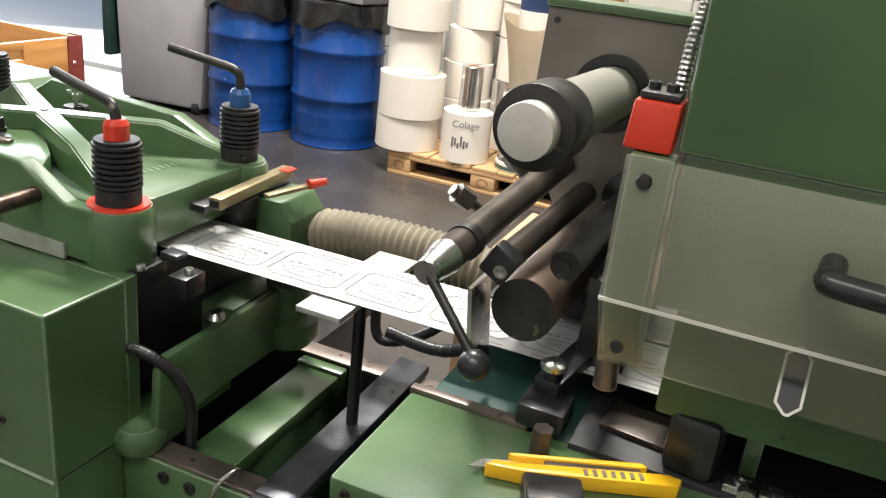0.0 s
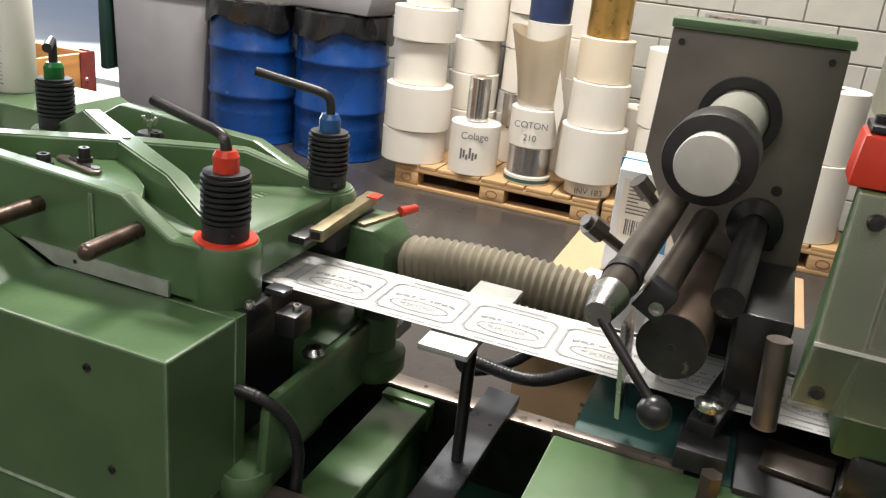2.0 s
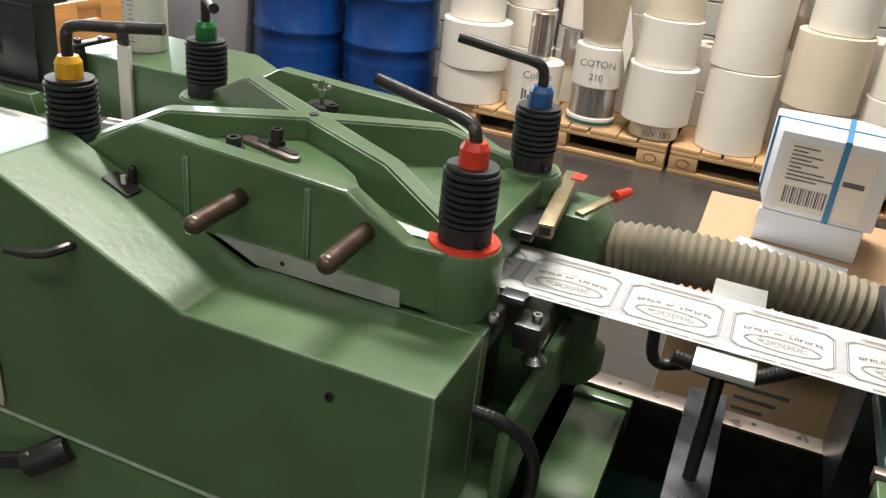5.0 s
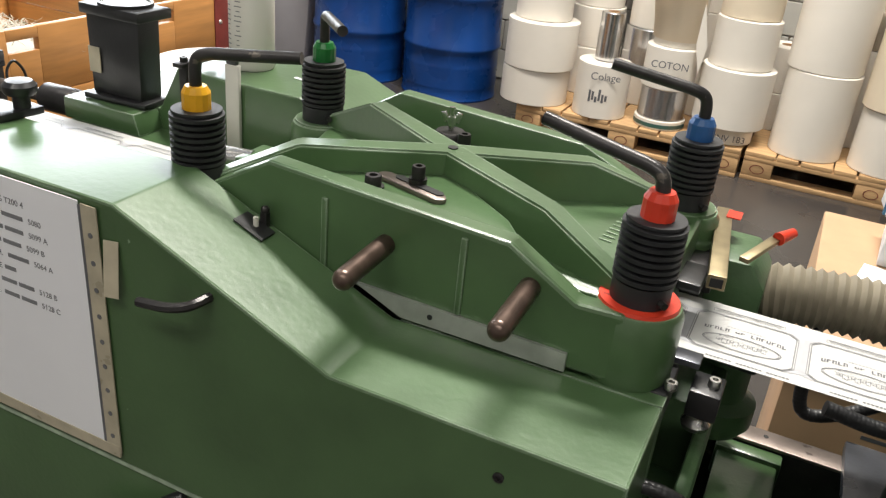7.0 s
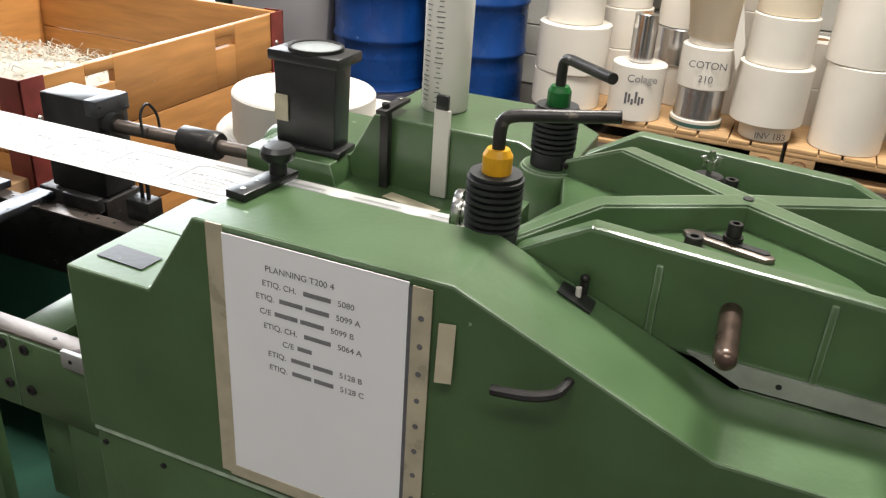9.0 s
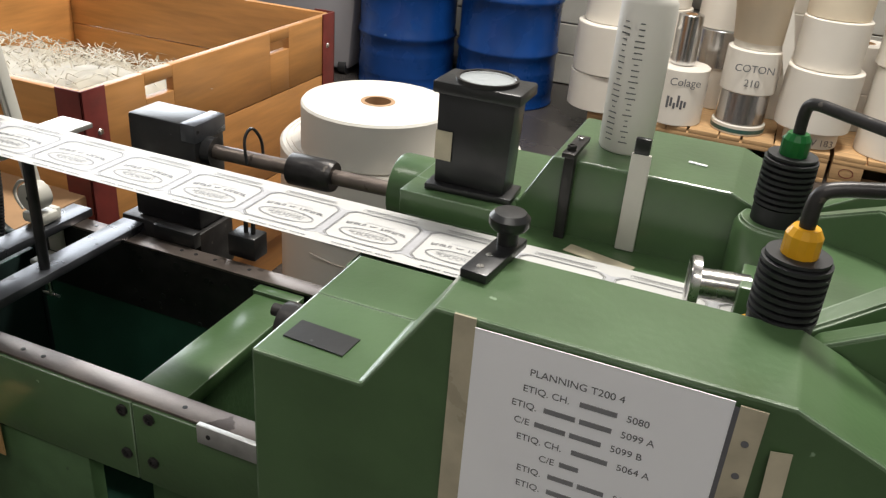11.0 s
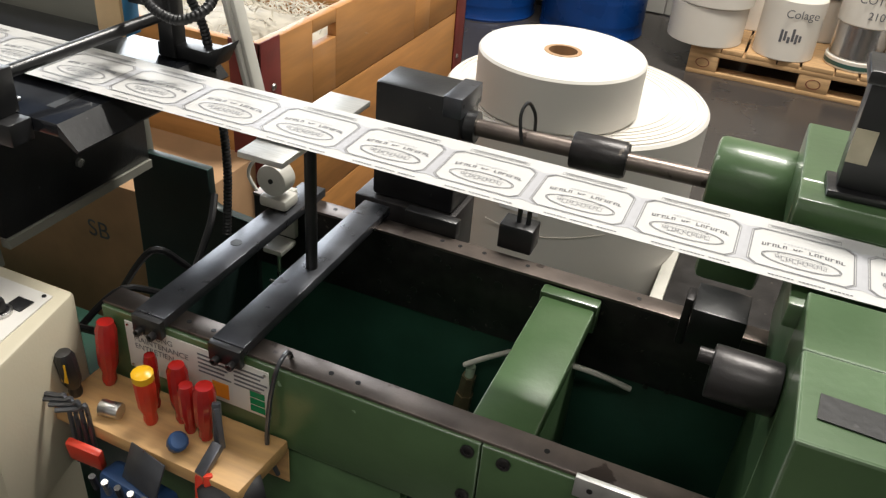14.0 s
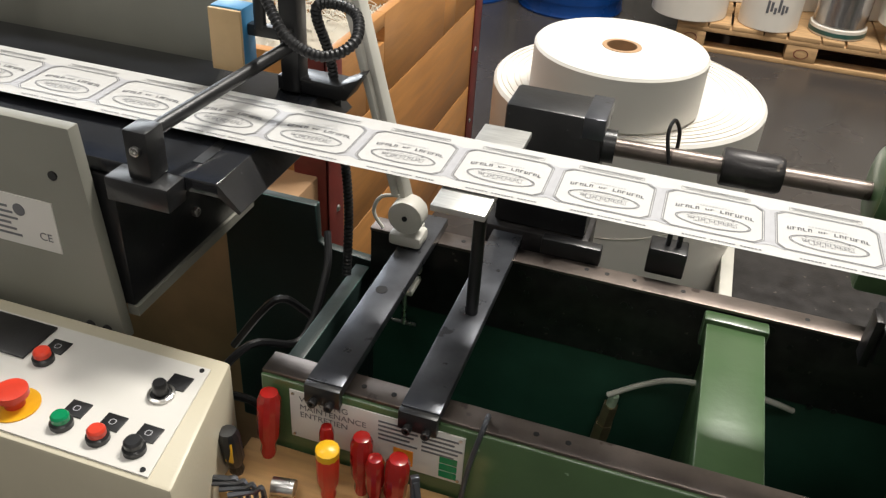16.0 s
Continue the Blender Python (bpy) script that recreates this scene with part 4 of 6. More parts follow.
drive = thing("drive_shaft", (-2.1, 1.25, 0.757), "black gearbox with an oily steel shaft and collar", "drive shaft")
part("gearbox", join(box(-2.434, -2.288, 1.213, 1.297, 0.757, 0.957, 0.006)), BLACK, drive)
part("corner_tape", box(-2.318, -2.2865, 1.2115, 1.30, 0.925, 0.9585, 0.002), BAR_STEEL, drive, "grey tape patch")
part("shaft", cyl((-2.29, 1.245, 0.905), (-1.90, 1.262, 0.905), 0.0135), OLD_STEEL, drive)
part("flange", cyl((-2.288, 1.245, 0.905), (-2.27, 1.246, 0.905), 0.025), BLACK, drive)
part("collar", lathe([(0, 0), (0.026, 0), (0.028, 0.003), (0.028, 0.078), (0.025, 0.084), (0, 0.084)], (-2.118, 1.2525, 0.905), 28, (1, 0.044, 0)), BLACK_STEEL, drive)
part("wire_loop", tube([(-2.19, 1.225, 0.905), (-2.20, 1.235, 0.945), (-2.195, 1.25, 0.962), (-2.185, 1.262, 0.94), (-2.183, 1.265, 0.905)], 0.0028, 8), CABLE, drive)
part("foot", box(-2.345, -2.255, 1.152, 1.172, 0.752, 0.782, 0.003), BLACK, drive)
part("rear_beam", box(-2.46, -2.28, 1.20, 1.30, 0.66, 0.756, 0.004), BLACK_STEEL, drive)
part("pull_rod", join(cyl((-2.165, 1.18, 0.80), (-2.165, 1.18, 0.90), 0.004, seg=8), cyl((-2.15, 1.18, 0.80), (-2.15, 1.18, 0.90), 0.004, seg=8), box(-2.19, -2.135, 1.16, 1.20, 0.757, 0.80, 0.003)), BLACK, drive)
stub = thing("roller_stub", (-1.82, 0.812, 0.915), "dull black roller stub with a spindle on the cover side", "roller")
part("roller", cyl((-1.852, 0.812, 0.915), (-1.786, 0.812, 0.915), 0.0275, seg=28, bevel=0.002), BLACK_STEEL, stub)
part("spindle", cyl((-1.866, 0.812, 0.930), (-1.852, 0.812, 0.930), 0.008), BLACK_STEEL, stub)
latch = thing("rail_latch", (-1.85, 1.09, 0.757), "black block with an upright plate on the rear rail", "latch")
part("block", box(-1.885, -1.815, 1.065, 1.135, 0.757, 0.812, 0.002), BLACK, latch)
part("upright_plate", box(-1.897, -1.8855, 1.072, 1.105, 0.745, 0.82, 0.002), BLACK_STEEL, latch)
side = thing("inner_side_wall", (-1.77, 0.95, 0.35), "green inner side wall of the press unit", "machine casting")
part("wall", box(-1.775, -1.70, 0.81, 1.117, 0.335, 0.955, 0.003), GREEN, side)
strip = thing("ruler_strip", (-1.9, 0.766, 0.75), "short bright aluminium strip with a hole", "metal strip")
part("strip", box(-1.95, -1.79, 0.7585, 0.7665, 0.735, 0.764, 0.001), ALU, strip)
part("hole", cyl((-1.932, 0.7587, 0.75), (-1.932, 0.7577, 0.75), 0.0035, seg=10), BLACK, strip)

# ---------- right-hand unit ----------
unit = thing("roller_unit", (-0.30, 1.09, 0.95), "steel side plate carrying a print cylinder and dark rollers", "roller unit")
part("side_plate", prism([(-0.40, 1.36), (-0.203, 1.36), (-0.197, 1.0), (-0.33, 1.0), (-0.345, 1.09), (-0.405, 1.205)], "y", 1.09, 1.112, 0.0015), PLATE_STEEL, unit)
part("plate_cap", box(-0.402, -0.198, 1.086, 1.15, 1.3605, 1.372, 0.002), GREEN, unit)
part("plate_foot", box(-0.40, 0.4, 1.0, 1.15, 0.757, 1.0, 0.003), BLACK, unit)
part("print_cylinder", cyl((-0.304, 1.085, 1.268), (-0.313, 0.835, 1.272), 0.034, seg=36), GREY_ENAMEL, unit, "grey-green print cylinder")
part("end_flange", cyl((-0.312, 0.86, 1.2715), (-0.3138, 0.80, 1.2725), 0.042, seg=36, bevel=0.002), BLACK_STEEL, unit)
part("end_cap", cyl((-0.3138, 0.80, 1.2725), (-0.3146, 0.776, 1.273), 0.0275, seg=36, bevel=0.002), SATIN, unit, "bright turned end cap")
part("cylinder_seat", lathe([(0.036, 0), (0.048, 0), (0.048, 0.014), (0.036, 0.014)], (-0.304, 1.09, 1.268), 36, (0, -1, 0)), BLACK, unit)
part("roller", cyl((-0.372, 0.765, 1.139), (-0.352, 1.088, 1.168), 0.0175, seg=24), ROLLER, unit)
part("roller_ring", cyl((-0.3695, 0.80, 1.142), (-0.3685, 0.815, 1.1435), 0.0195), BLACK, unit)
part("roller_nose", cyl((-0.3745, 0.722, 1.1355), (-0.372, 0.765, 1.139), 0.0125, 0.0185), STEEL, unit)
part("lever", cyl((-0.374, 0.728, 1.134), (-0.312, 0.703, 1.076), 0.0052, 0.0046, seg=14), BLACK_STEEL, unit)
part("lever_ball", join(ball((-0.308, 0.701, 1.068), 0.0155, 20)), BLACK, unit, "glossy black ball")
part("roller", cyl((-0.336, 0.845, 1.118), (-0.315, 1.088, 1.135), 0.0155, seg=24), ROLLER, unit)
part("roller_block", turned(box(-0.016, 0.016, -0.012, 0.012, -0.018, 0.018, 0.003), pose(-0.337, 0.838, 1.117, 0, 30, 0)), BLACK, unit)
part("roller_bolt", lathe([(0, 0), (0.0075, 0), (0.0075, 0.003), (0.004, 0.003), (0, 0.001)], (-0.333, 0.826, 1.112), 18, (0, -1, 0)), STEEL, unit)
part("web_roller", cyl((-0.313, 0.864, 1.058), (-0.306, 1.088, 1.06), 0.037, seg=36, bevel=0.002), COPPER, unit)
part("web_roller_end", cyl((-0.3131, 0.8638, 1.058), (-0.3132, 0.861, 1.058), 0.0365, seg=36), BLACK_STEEL, unit)
part("centre_dot", cyl((-0.3132, 0.861, 1.058), (-0.3132, 0.8602, 1.058), 0.004, seg=12), BLACK, unit)
part("roller", cyl((-0.269, 0.836, 1.131), (-0.258, 1.088, 1.143), 0.0165, seg=24), BLACK_STEEL, unit)
part("roller_tip", cyl((-0.2691, 0.8358, 1.131), (-0.2692, 0.834, 1.131), 0.006, seg=12), BLACK, unit)
part("bearing", lathe([(0.017, 0), (0.033, 0), (0.033, 0.014), (0.017, 0.02)], (-0.258, 1.09, 1.143), 28, (0, -1, 0)), BLACK, unit)
for x, z in ((-0.387, 1.345), (-0.219, 1.345), (-0.352, 1.165)):
    part("bolt_hole", cyl((x, 1.0902, z), (x, 1.0885, z), 0.004, seg=12), BLACK, unit)
for x, z in ((-0.243, 1.188), (-0.236, 1.118)):
    part("bolt_hole", cyl((x, 1.0902, z), (x, 1.0885, z), 0.0065, seg=14), BLACK, unit)
part("adjust_screw", join(cyl((-0.395, 0.96, 1.118), (-0.42, 0.94, 1.14), 0.0065, seg=12), cyl((-0.418, 0.941, 1.138), (-0.432, 0.93, 1.15), 0.0135, seg=8), cyl((-0.432, 0.93, 1.15), (-0.436, 0.927, 1.154), 0.008, seg=10)), ROLLER, unit)
part("adjust_screw", join(cyl((-0.355, 1.0, 1.15), (-0.383, 0.985, 1.185), 0.0065, seg=12), cyl((-0.38, 0.986, 1.182), (-0.393, 0.98, 1.197), 0.0115, seg=8)), ROLLER, unit)
part("inner_frame", box(-0.255, -0.20, 0.90, 1.085, 0.99, 1.10, 0.003), BLACK, unit)
part("web_knife", prism([(-0.362, 1.09), (-0.357, 1.09), (-0.346, 0.985), (-0.351, 0.985)], "y", 0.812, 0.87), STEEL, unit)
part("steel_rod", cyl((-0.214, 0.852, 1.10), (-0.208, 0.848, 1.008), 0.0125, seg=24), OLD_STEEL, unit)
part("rod_end", cyl((-0.208, 0.848, 1.008), (-0.2079, 0.8479, 1.005), 0.0128, seg=24), COPPER, unit)

bench = thing("side_table", (0.1, 0.72, 0.2), "green steel side table with brown rear edge strip", "machine table")
part("table_top", box(-0.408, 0.9, 0.623, 0.80, 0.928, 0.955, 0.004), GREEN, bench)
part("table_body", box(-0.40, 0.9, 0.66, 0.765, -0.05, 0.928, 0.004), GREEN, bench)
part("rear_edge", box(-0.41, -0.272, 0.80, 0.812, 0.945, 0.960, 0.001), OLD_STEEL, bench)
part("lower_plate", box(-0.395, -0.19, 0.815, 0.995, 0.925, 0.945, 0.003), TEAL, bench)
part("screw", socket_bolt((-0.39, 0.6228, 0.942), 0.005, 0.003, (0, -1, 0)), BLACK_STEEL, bench)
part("black_tray", box(-0.225, 0.9, 0.79, 0.99, 0.935, 0.962, 0.002), RUBBER, bench)
part("brown_plate", turned(box(-0.035, 0.035, -0.03, 0.03, 0, 0.006, 0.001), pose(-0.165, 0.86, 0.9625, 0, 0, -8)), ROLLER, bench)
sl = thing("slide_block", (-0.26, 0.87, 0.955), "black slide block with a chrome-headed screw", "machine part")
part("block", join(box(-0.285, -0.235, 0.795, 0.845, 0.9605, 0.985, 0.002), bar((-0.266, 0.83, 0.99), (-0.238, 0.95, 1.005), 0.03, 0.022, 0.002)), BLACK, sl)
part("nut", cyl((-0.247, 0.765, 0.9555), (-0.247, 0.765, 0.985), 0.011, seg=6), ROLLER, sl)
part("chrome_head", lathe([(0, 0), (0.0145, 0), (0.0145, 0.006), (0.010, 0.009), (0, 0.0095)], (-0.263, 0.838, 1.014), 24), STEEL, sl)
part("stem", cyl((-0.263, 0.838, 0.985), (-0.263, 0.838, 1.014), 0.007), BLACK, sl)
cl = thing("chain_clamp", (0.0, 0.80, 0.962), "row of bright steel clamp links with screws", "clamp")
for k in range(5):
    x = -0.072 + k * 0.034
    part("link", box(x, x + 0.031, 0.792, 0.812, 0.9622, 0.972, 0.0015), STEEL, cl)
    part("screw", socket_bolt((x + 0.0155, 0.802, 0.972), 0.0065, 0.004), BLACK_STEEL if k % 2 else STEEL, cl)
part("pivot", cyl((-0.05, 0.79, 0.972), (-0.05, 0.778, 0.972), 0.0085, seg=18), STEEL, cl)
mo = thing("black_motor_cap", (-0.105, 0.815, 0.962), "rounded black motor cap on the tray", "motor")
part("cap", turned(box(-0.026, 0.026, -0.022, 0.022, 0, 0.066, 0.009), pose(-0.106, 0.815, 0.9625, 0, 0, -8)), BLACK, mo)
part("post", box(-0.06, -0.043, 0.83, 0.845, 0.9625, 1.06, 0.002), GREEN, mo)

guard = thing("guard_hood", (0.3, 0.70, 1.1), "scuffed clear guard on a green frame with black handle", "machine guard")
part("upper_pane", box(-0.204, 1.0, 0.677, 0.681, 1.178, 1.296, 0.001), PERSPEX, guard)
part("lower_pane", prism([(0.677, 1.1775), (0.681, 1.1775), (0.737, 1.094), (0.733, 1.094)], "x", -0.204, 1.0), PERSPEX, guard)
part("fold_line", box(-0.204, 1.0, 0.6755, 0.6768, 1.1755, 1.1785), LAMP_WHITE, guard, "white crease along the fold")
part("corner_post", prism([(0.6835, 1.296), (0.71, 1.296), (0.76, 1.094), (0.74, 1.094), (0.6835, 1.176)], "x", -0.202, -0.168, 0.002), GREEN, guard)
for x, y, z in ((-0.187, 0.677, 1.278), (-0.187, 0.7175, 1.118)):
    part("screw", lathe([(0, 0), (0.0065, 0), (0.005, 0.003), (0, 0.0035)], (x, y, z), 16, (0, -1, 0)), BLACK_STEEL, guard)
part("slot", turned(prism(octagon(0.0085, 0.0265, 0.0075), "z", 0, 0.001), pose(-0.046, 0.7035, 1.1385, 55.9, 0, 0)), BLACK, guard)
part("slot_rim", turned(ring_shape(octagon(0.0105, 0.0285, 0.0085), octagon(0.0083, 0.0263, 0.0072), 0), pose(-0.046, 0.7025, 1.1392, 55.9, 0, 0)), LAMP_WHITE, guard)
part("handle", join(tube([(-0.045, 0.676, 1.248), (-0.046, 0.655, 1.245), (-0.04, 0.646, 1.243), (0.05, 0.644, 1.240), (0.14, 0.646, 1.237), (0.146, 0.655, 1.236), (0.147, 0.676, 1.236)], 0.0095, 12)), BLACK, guard)
cab = thing("unit_cabinet", (0.4, 0.9, 0.957), "tall plain green cabinet of the print unit", "machine cabinet")
part("cabinet_body", box(-0.17, 2.3, 0.692, 1.08, 1.30, 2.2, 0.006), GREEN, cab)
part("cabinet_front", box(-0.164, 2.3, 0.70, 0.74, 1.172, 1.30, 0.003), GREEN, cab)
part("cabinet_back", box(-0.15, 2.3, 0.80, 1.085, 1.02, 1.30, 0.004), GREEN_OLD, cab)
part("cabinet_base", box(0.25, 2.3, 0.80, 1.085, -0.05, 0.935, 0.004), GREEN_OLD, cab)
sw = thing("red_switch", (-0.19, 0.72, 1.296), "red safety switch box with a spring cable", "switch")
part("switch_body", prism([(-0.211, 1.297), (-0.1735, 1.297), (-0.1725, 1.336), (-0.208, 1.336)], "y", 0.692, 0.735, 0.003), RED, sw)
part("switch_top", box(-0.205, -0.175, 0.695, 0.733, 1.3365, 1.342, 0.001), BLACK, sw)
for x in (-0.198, -0.184):
    part("screw", socket_bolt((x, 0.712, 1.342), 0.005, 0.006), BLACK_STEEL, sw)
part("spring_cable", tube([(-0.18, 0.725, 1.342), (-0.179, 0.73, 1.38), (-0.176, 0.74, 1.41), (-0.1755, 0.75, 1.45)], 0.0045, 10, 0.0012, 0.004), STEEL, sw)

cutter = thing("box_cutter", (-0.21, 0.74, 0.955), "yellow box cutter with an extended blade", "knife")
KN = pose(-0.215, 0.742, 0.9555, 0, 0, 24)
part("blade", turned(prism([(-0.095, -0.006), (-0.02, -0.006), (-0.02, 0.007), (-0.08, 0.007)], "z", 0.006, 0.0072), KN), STEEL, cutter)
part("grip", turned(prism([(-0.055, 0.012), (0.078, 0.013), (0.083, 0.006), (0.075, 0.004), (-0.05, 0.006)], "z", 0, 0.014, 0.002), KN), YEL_PLASTIC, cutter)
part("slider", turned(box(-0.02, 0.075, -0.006, 0.006, 0.001, 0.012, 0.001), KN), ROLLER, cutter)
part("grip", turned(prism([(-0.08, -0.012), (-0.045, -0.02), (0.105, -0.024), (0.112, -0.012), (0.1, -0.005), (-0.05, -0.006), (-0.07, -0.004)], "z", 0, 0.016, 0.002), KN), YEL_PLASTIC, cutter)
for k in range(7):
    part("grip_slot", turned(box(0.015 + k * 0.009, 0.019 + k * 0.009, -0.019, -0.009, 0.0158, 0.0166), KN), OLD_STEEL, cutter)
clip = thing("black_clip", (-0.215, 0.70, 0.955), "black plastic clip lying by the box cutter", "clip")
part("clip_body", turned(box(-0.028, 0.028, -0.03, 0.02, 0, 0.022, 0.004), pose(-0.213, 0.69, 0.9555, 0, 0, 20)), BLACK, clip)
part("clip_lid", turned(box(-0.026, 0.026, -0.028, 0.0, 0.0222, 0.028, 0.002), pose(-0.213, 0.69, 0.9555, 0, 0, 20)), BLACK_STEEL, clip)


# ---------- stock along the wall ----------
def pallet(x0, y0, label):
    """A standard 1.2 x 0.8 m pallet: three skids of blocks and boards, deck boards on top."""
    p = thing("pallet", (x0 + 0.6, y0 + 0.4, 0), label, "pallet", "pallets")
    for y in (y0, y0 + 0.35, y0 + 0.7):
        part("skid_board", box(x0, x0 + 1.2, y, y + 0.1, 0.0, 0.022, 0.002), WOOD_PALLET, p)
        part("stringer_board", box(x0, x0 + 1.2, y, y + 0.1, 0.1, 0.122, 0.002), WOOD_PALLET, p)
        for k, (a, b) in enumerate(((0, 0.145), (0.5275, 0.6725), (1.055, 1.2))):
            part("block", box(x0 + a, x0 + b, y + 0.001, y + 0.099, 0.022, 0.1, 0.003), WOOD_PALLET, p)
    for k in range(9):
        w = (0.145, 0.1)[k % 2]
        a = x0 + (1.2 - 0.145) * k / 8 + (0.0 if k % 2 == 0 else 0.02)
        part("deck_board", box(a, a + w, y0, y0 + 0.8, 0.122, 0.144, 0.002), WOOD_PALLET, p)
    for a in (0.0725, 0.6, 1.1275):
        pts = ellipse(0.034, 0.024, 24)
        ob = ring_shape(pts, [(x * 0.88, z * 0.85) for x, z in pts], 0)
        part("brand_mark", turned(ob, pose(x0 + a, y0 - 0.0008, 0.061, 90, 0, 0)), OXIDE, p)
    return p


pallet(-2.166, 4.27, "EUR pallet of raw wood loaded with paper rolls")
pallet(-0.945, 4.29, "EUR pallet of raw wood under tall wrapped rolls")


def roll(x, y, z0, r, h, material=None, label="white paper roll with a hollow core", tilt=0.0, core=0.04, marks=None):
    material = material or ROLL
    t = thing("paper_roll", (x, y, z0), label, "paper roll", "paper rolls on the pallets")
    z1 = z0 + h - 0.0015
    prof = [(core, z0), (r - 0.004, z0), (r, z0 + 0.004), (r, z1 - 0.004), (r - 0.004, z1), (core, z1), (core, z0)]
    bm = lathe(prof[:-1], (0, 0, 0), 44)
    m = Matrix.Translation((x, y, 0))
    part("wound_paper", turned(bm, m), material, t)
    part("core_tube", lathe([(core - 0.006, z0), (core - 0.0004, z0), (core - 0.0004, z1 + 0.001), (core - 0.006, z1 + 0.001)], (x, y, 0), 20), KRAFT, t, "brown card core")
    if marks:
        for a, zz, w, hh in marks:
            bm = box(-w / 2, w / 2, -0.0006, 0.0006, zz, zz + hh)
            ang = radians(a)
            part("pen_mark", turned(bm, Matrix.Translation((x + (r + 0.0004) * math.cos(ang), y + (r + 0.0004) * math.sin(ang), 0)) @ pose(0, 0, 0, 0, 0, a + 90)), INK_DARK, t)
    return t


def scribble(t, text, size, x, y, r, z, a, material=INK):
    ang = radians(a)
    writing(text, size, Matrix.Translation((x + (r + 0.002) * math.cos(ang), y + (r + 0.002) * math.sin(ang), z)) @ pose(0, 0, 0, 0, 0, a + 90) @ pose(0, 0, 0, 90, 0, 0), material, t, "handwriting", "CENTER")


# first column
X, Y = -2.13, 4.42
roll(X, Y, 0.145, 0.185, 0.19)
roll(X + 0.01, Y, 0.336, 0.192, 0.25)
roll(X - 0.005, Y + 0.02, 0.587, 0.152, 0.245)
roll(X + 0.0, Y + 0.02, 0.833, 0.178, 0.18)
roll(X + 0.01, Y + 0.02, 1.014, 0.125, 0.22)
# second column, short, with a foil roll on top
codes = [(-100 + k * 7, 0.235 + (k % 2) * 0.01, 0.012, 0.06 - (k % 3) * 0.015) for k in range(6)]
t = roll(-1.745, 4.40, 0.145, 0.142, 0.285, ROLL, "white paper roll with handwriting and a bar code", marks=codes)
scribble(t, "Colage", 0.055, -1.745, 4.40, 0.142, 0.355, -72)
roll(-1.75, 4.41, 0.431, 0.062, 0.25, FOIL, "narrow silver foil roll standing on end", core=0.03)
# third column
t = roll(-1.42, 4.43, 0.145, 0.132, 0.05, ROLL, "thin white roll with a green edge band")
part("edge_band", lathe([(0.1322, 0.155), (0.1332, 0.155), (0.1332, 0.175), (0.1322, 0.175)], (-1.42, 4.43, 0), 40), TEAL, t)
roll(-1.42, 4.43, 0.196, 0.122, 0.16, FOIL, "shiny silver foil roll on the stack", core=0.04)
t = roll(-1.415, 4.42, 0.357, 0.135, 0.21, ROLL, "white paper roll marked by hand")
scribble(t, "COTON", 0.05, -1.415, 4.42, 0.135, 0.47, -82)
scribble(t, "210", 0.05, -1.415, 4.42, 0.135, 0.40, -82)
wrap = thing("loose_wrapped_roll", (-1.41, 4.44, 0.568), "cream paper roll with a loose flaring outer wrap", "paper roll", "paper rolls on the pallets")
part("inner_roll", lathe([(0.04, 0.569), (0.118, 0.569), (0.118, 1.02), (0.04, 1.02)], (-1.41, 4.44, 0), 36), ROLL, wrap)
bm = bmesh.new()
rows = []
for j in range(9):
    u = j / 8
    row = []
    for k in range(25):
        a = radians(-215 + 190 * k / 24)
        flare = 0.126 + 0.075 * (u ** 1.4) * max(0.0, math.cos(a + radians(160)))
        row.append(bm.verts.new((-1.41 + flare * math.cos(a), 4.44 + flare * math.sin(a), 0.60 + u * (0.36 + 0.03 * math.cos(a * 2)))))
    rows.append(row)
for a, b in zip(rows, rows[1:]):
    for k in range(24):
        bm.faces.new((a[k], a[k + 1], b[k + 1], b[k]))
bmesh.ops.solidify(bm, geom=bm.faces[:], thickness=0.002)
part("loose_wrap", bm, ROLL_CREAM, wrap, "loose cream outer wrap")
part("hanging_corner", prism([(-1.295, 0.80), (-1.245, 0.60), (-1.262, 0.46), (-1.30, 0.60)], "y", 4.33, 4.333), ROLL, wrap, "hanging paper corner")
roll(-1.42, 4.45, 1.021, 0.112, 0.2, NAVY, "dark navy foil roll on the stack")
# fourth column
t = roll(-1.07, 4.43, 0.145, 0.128, 0.085, ROLL)
scribble(t, "INV 183", 0.045, -1.07, 4.43, 0.128, 0.165, -75)
t = roll(-1.08, 4.43, 0.231, 0.178, 0.29, ROLL, "broad white paper roll marked in pencil")
roll(-1.085, 4.44, 0.522, 0.155, 0.235, ROLL, "white paper roll with a torn edge flap")
roll(-1.09, 4.45, 0.758, 0.145, 0.225, ROLL_CREAM, "cream paper roll on the stack")
roll(-1.10, 4.46, 0.984, 0.112, 0.3, GOLD, "gold foil roll on the stack", core=0.03)
# rear row
rnd = random.Random(8)
for x, stack in ((-1.93, (0.27, 0.22, 0.2, 0.26, 0.2)), (-1.60, (0.22, 0.2, 0.25, 0.2, 0.24)), (-1.27, (0.3, 0.26, 0.22, 0.28))):
    z = 0.145
    for k, h in enumerate(stack):
        m = FOIL if (x == -1.60 and k == 1) else ROLL
        roll(x + rnd.uniform(-0.02, 0.02), 4.84, z, rnd.uniform(0.135, 0.16), h, m, "shiny silver foil roll on the stack" if m is FOIL else "white paper roll in the rear row")
        z += h + 0.001
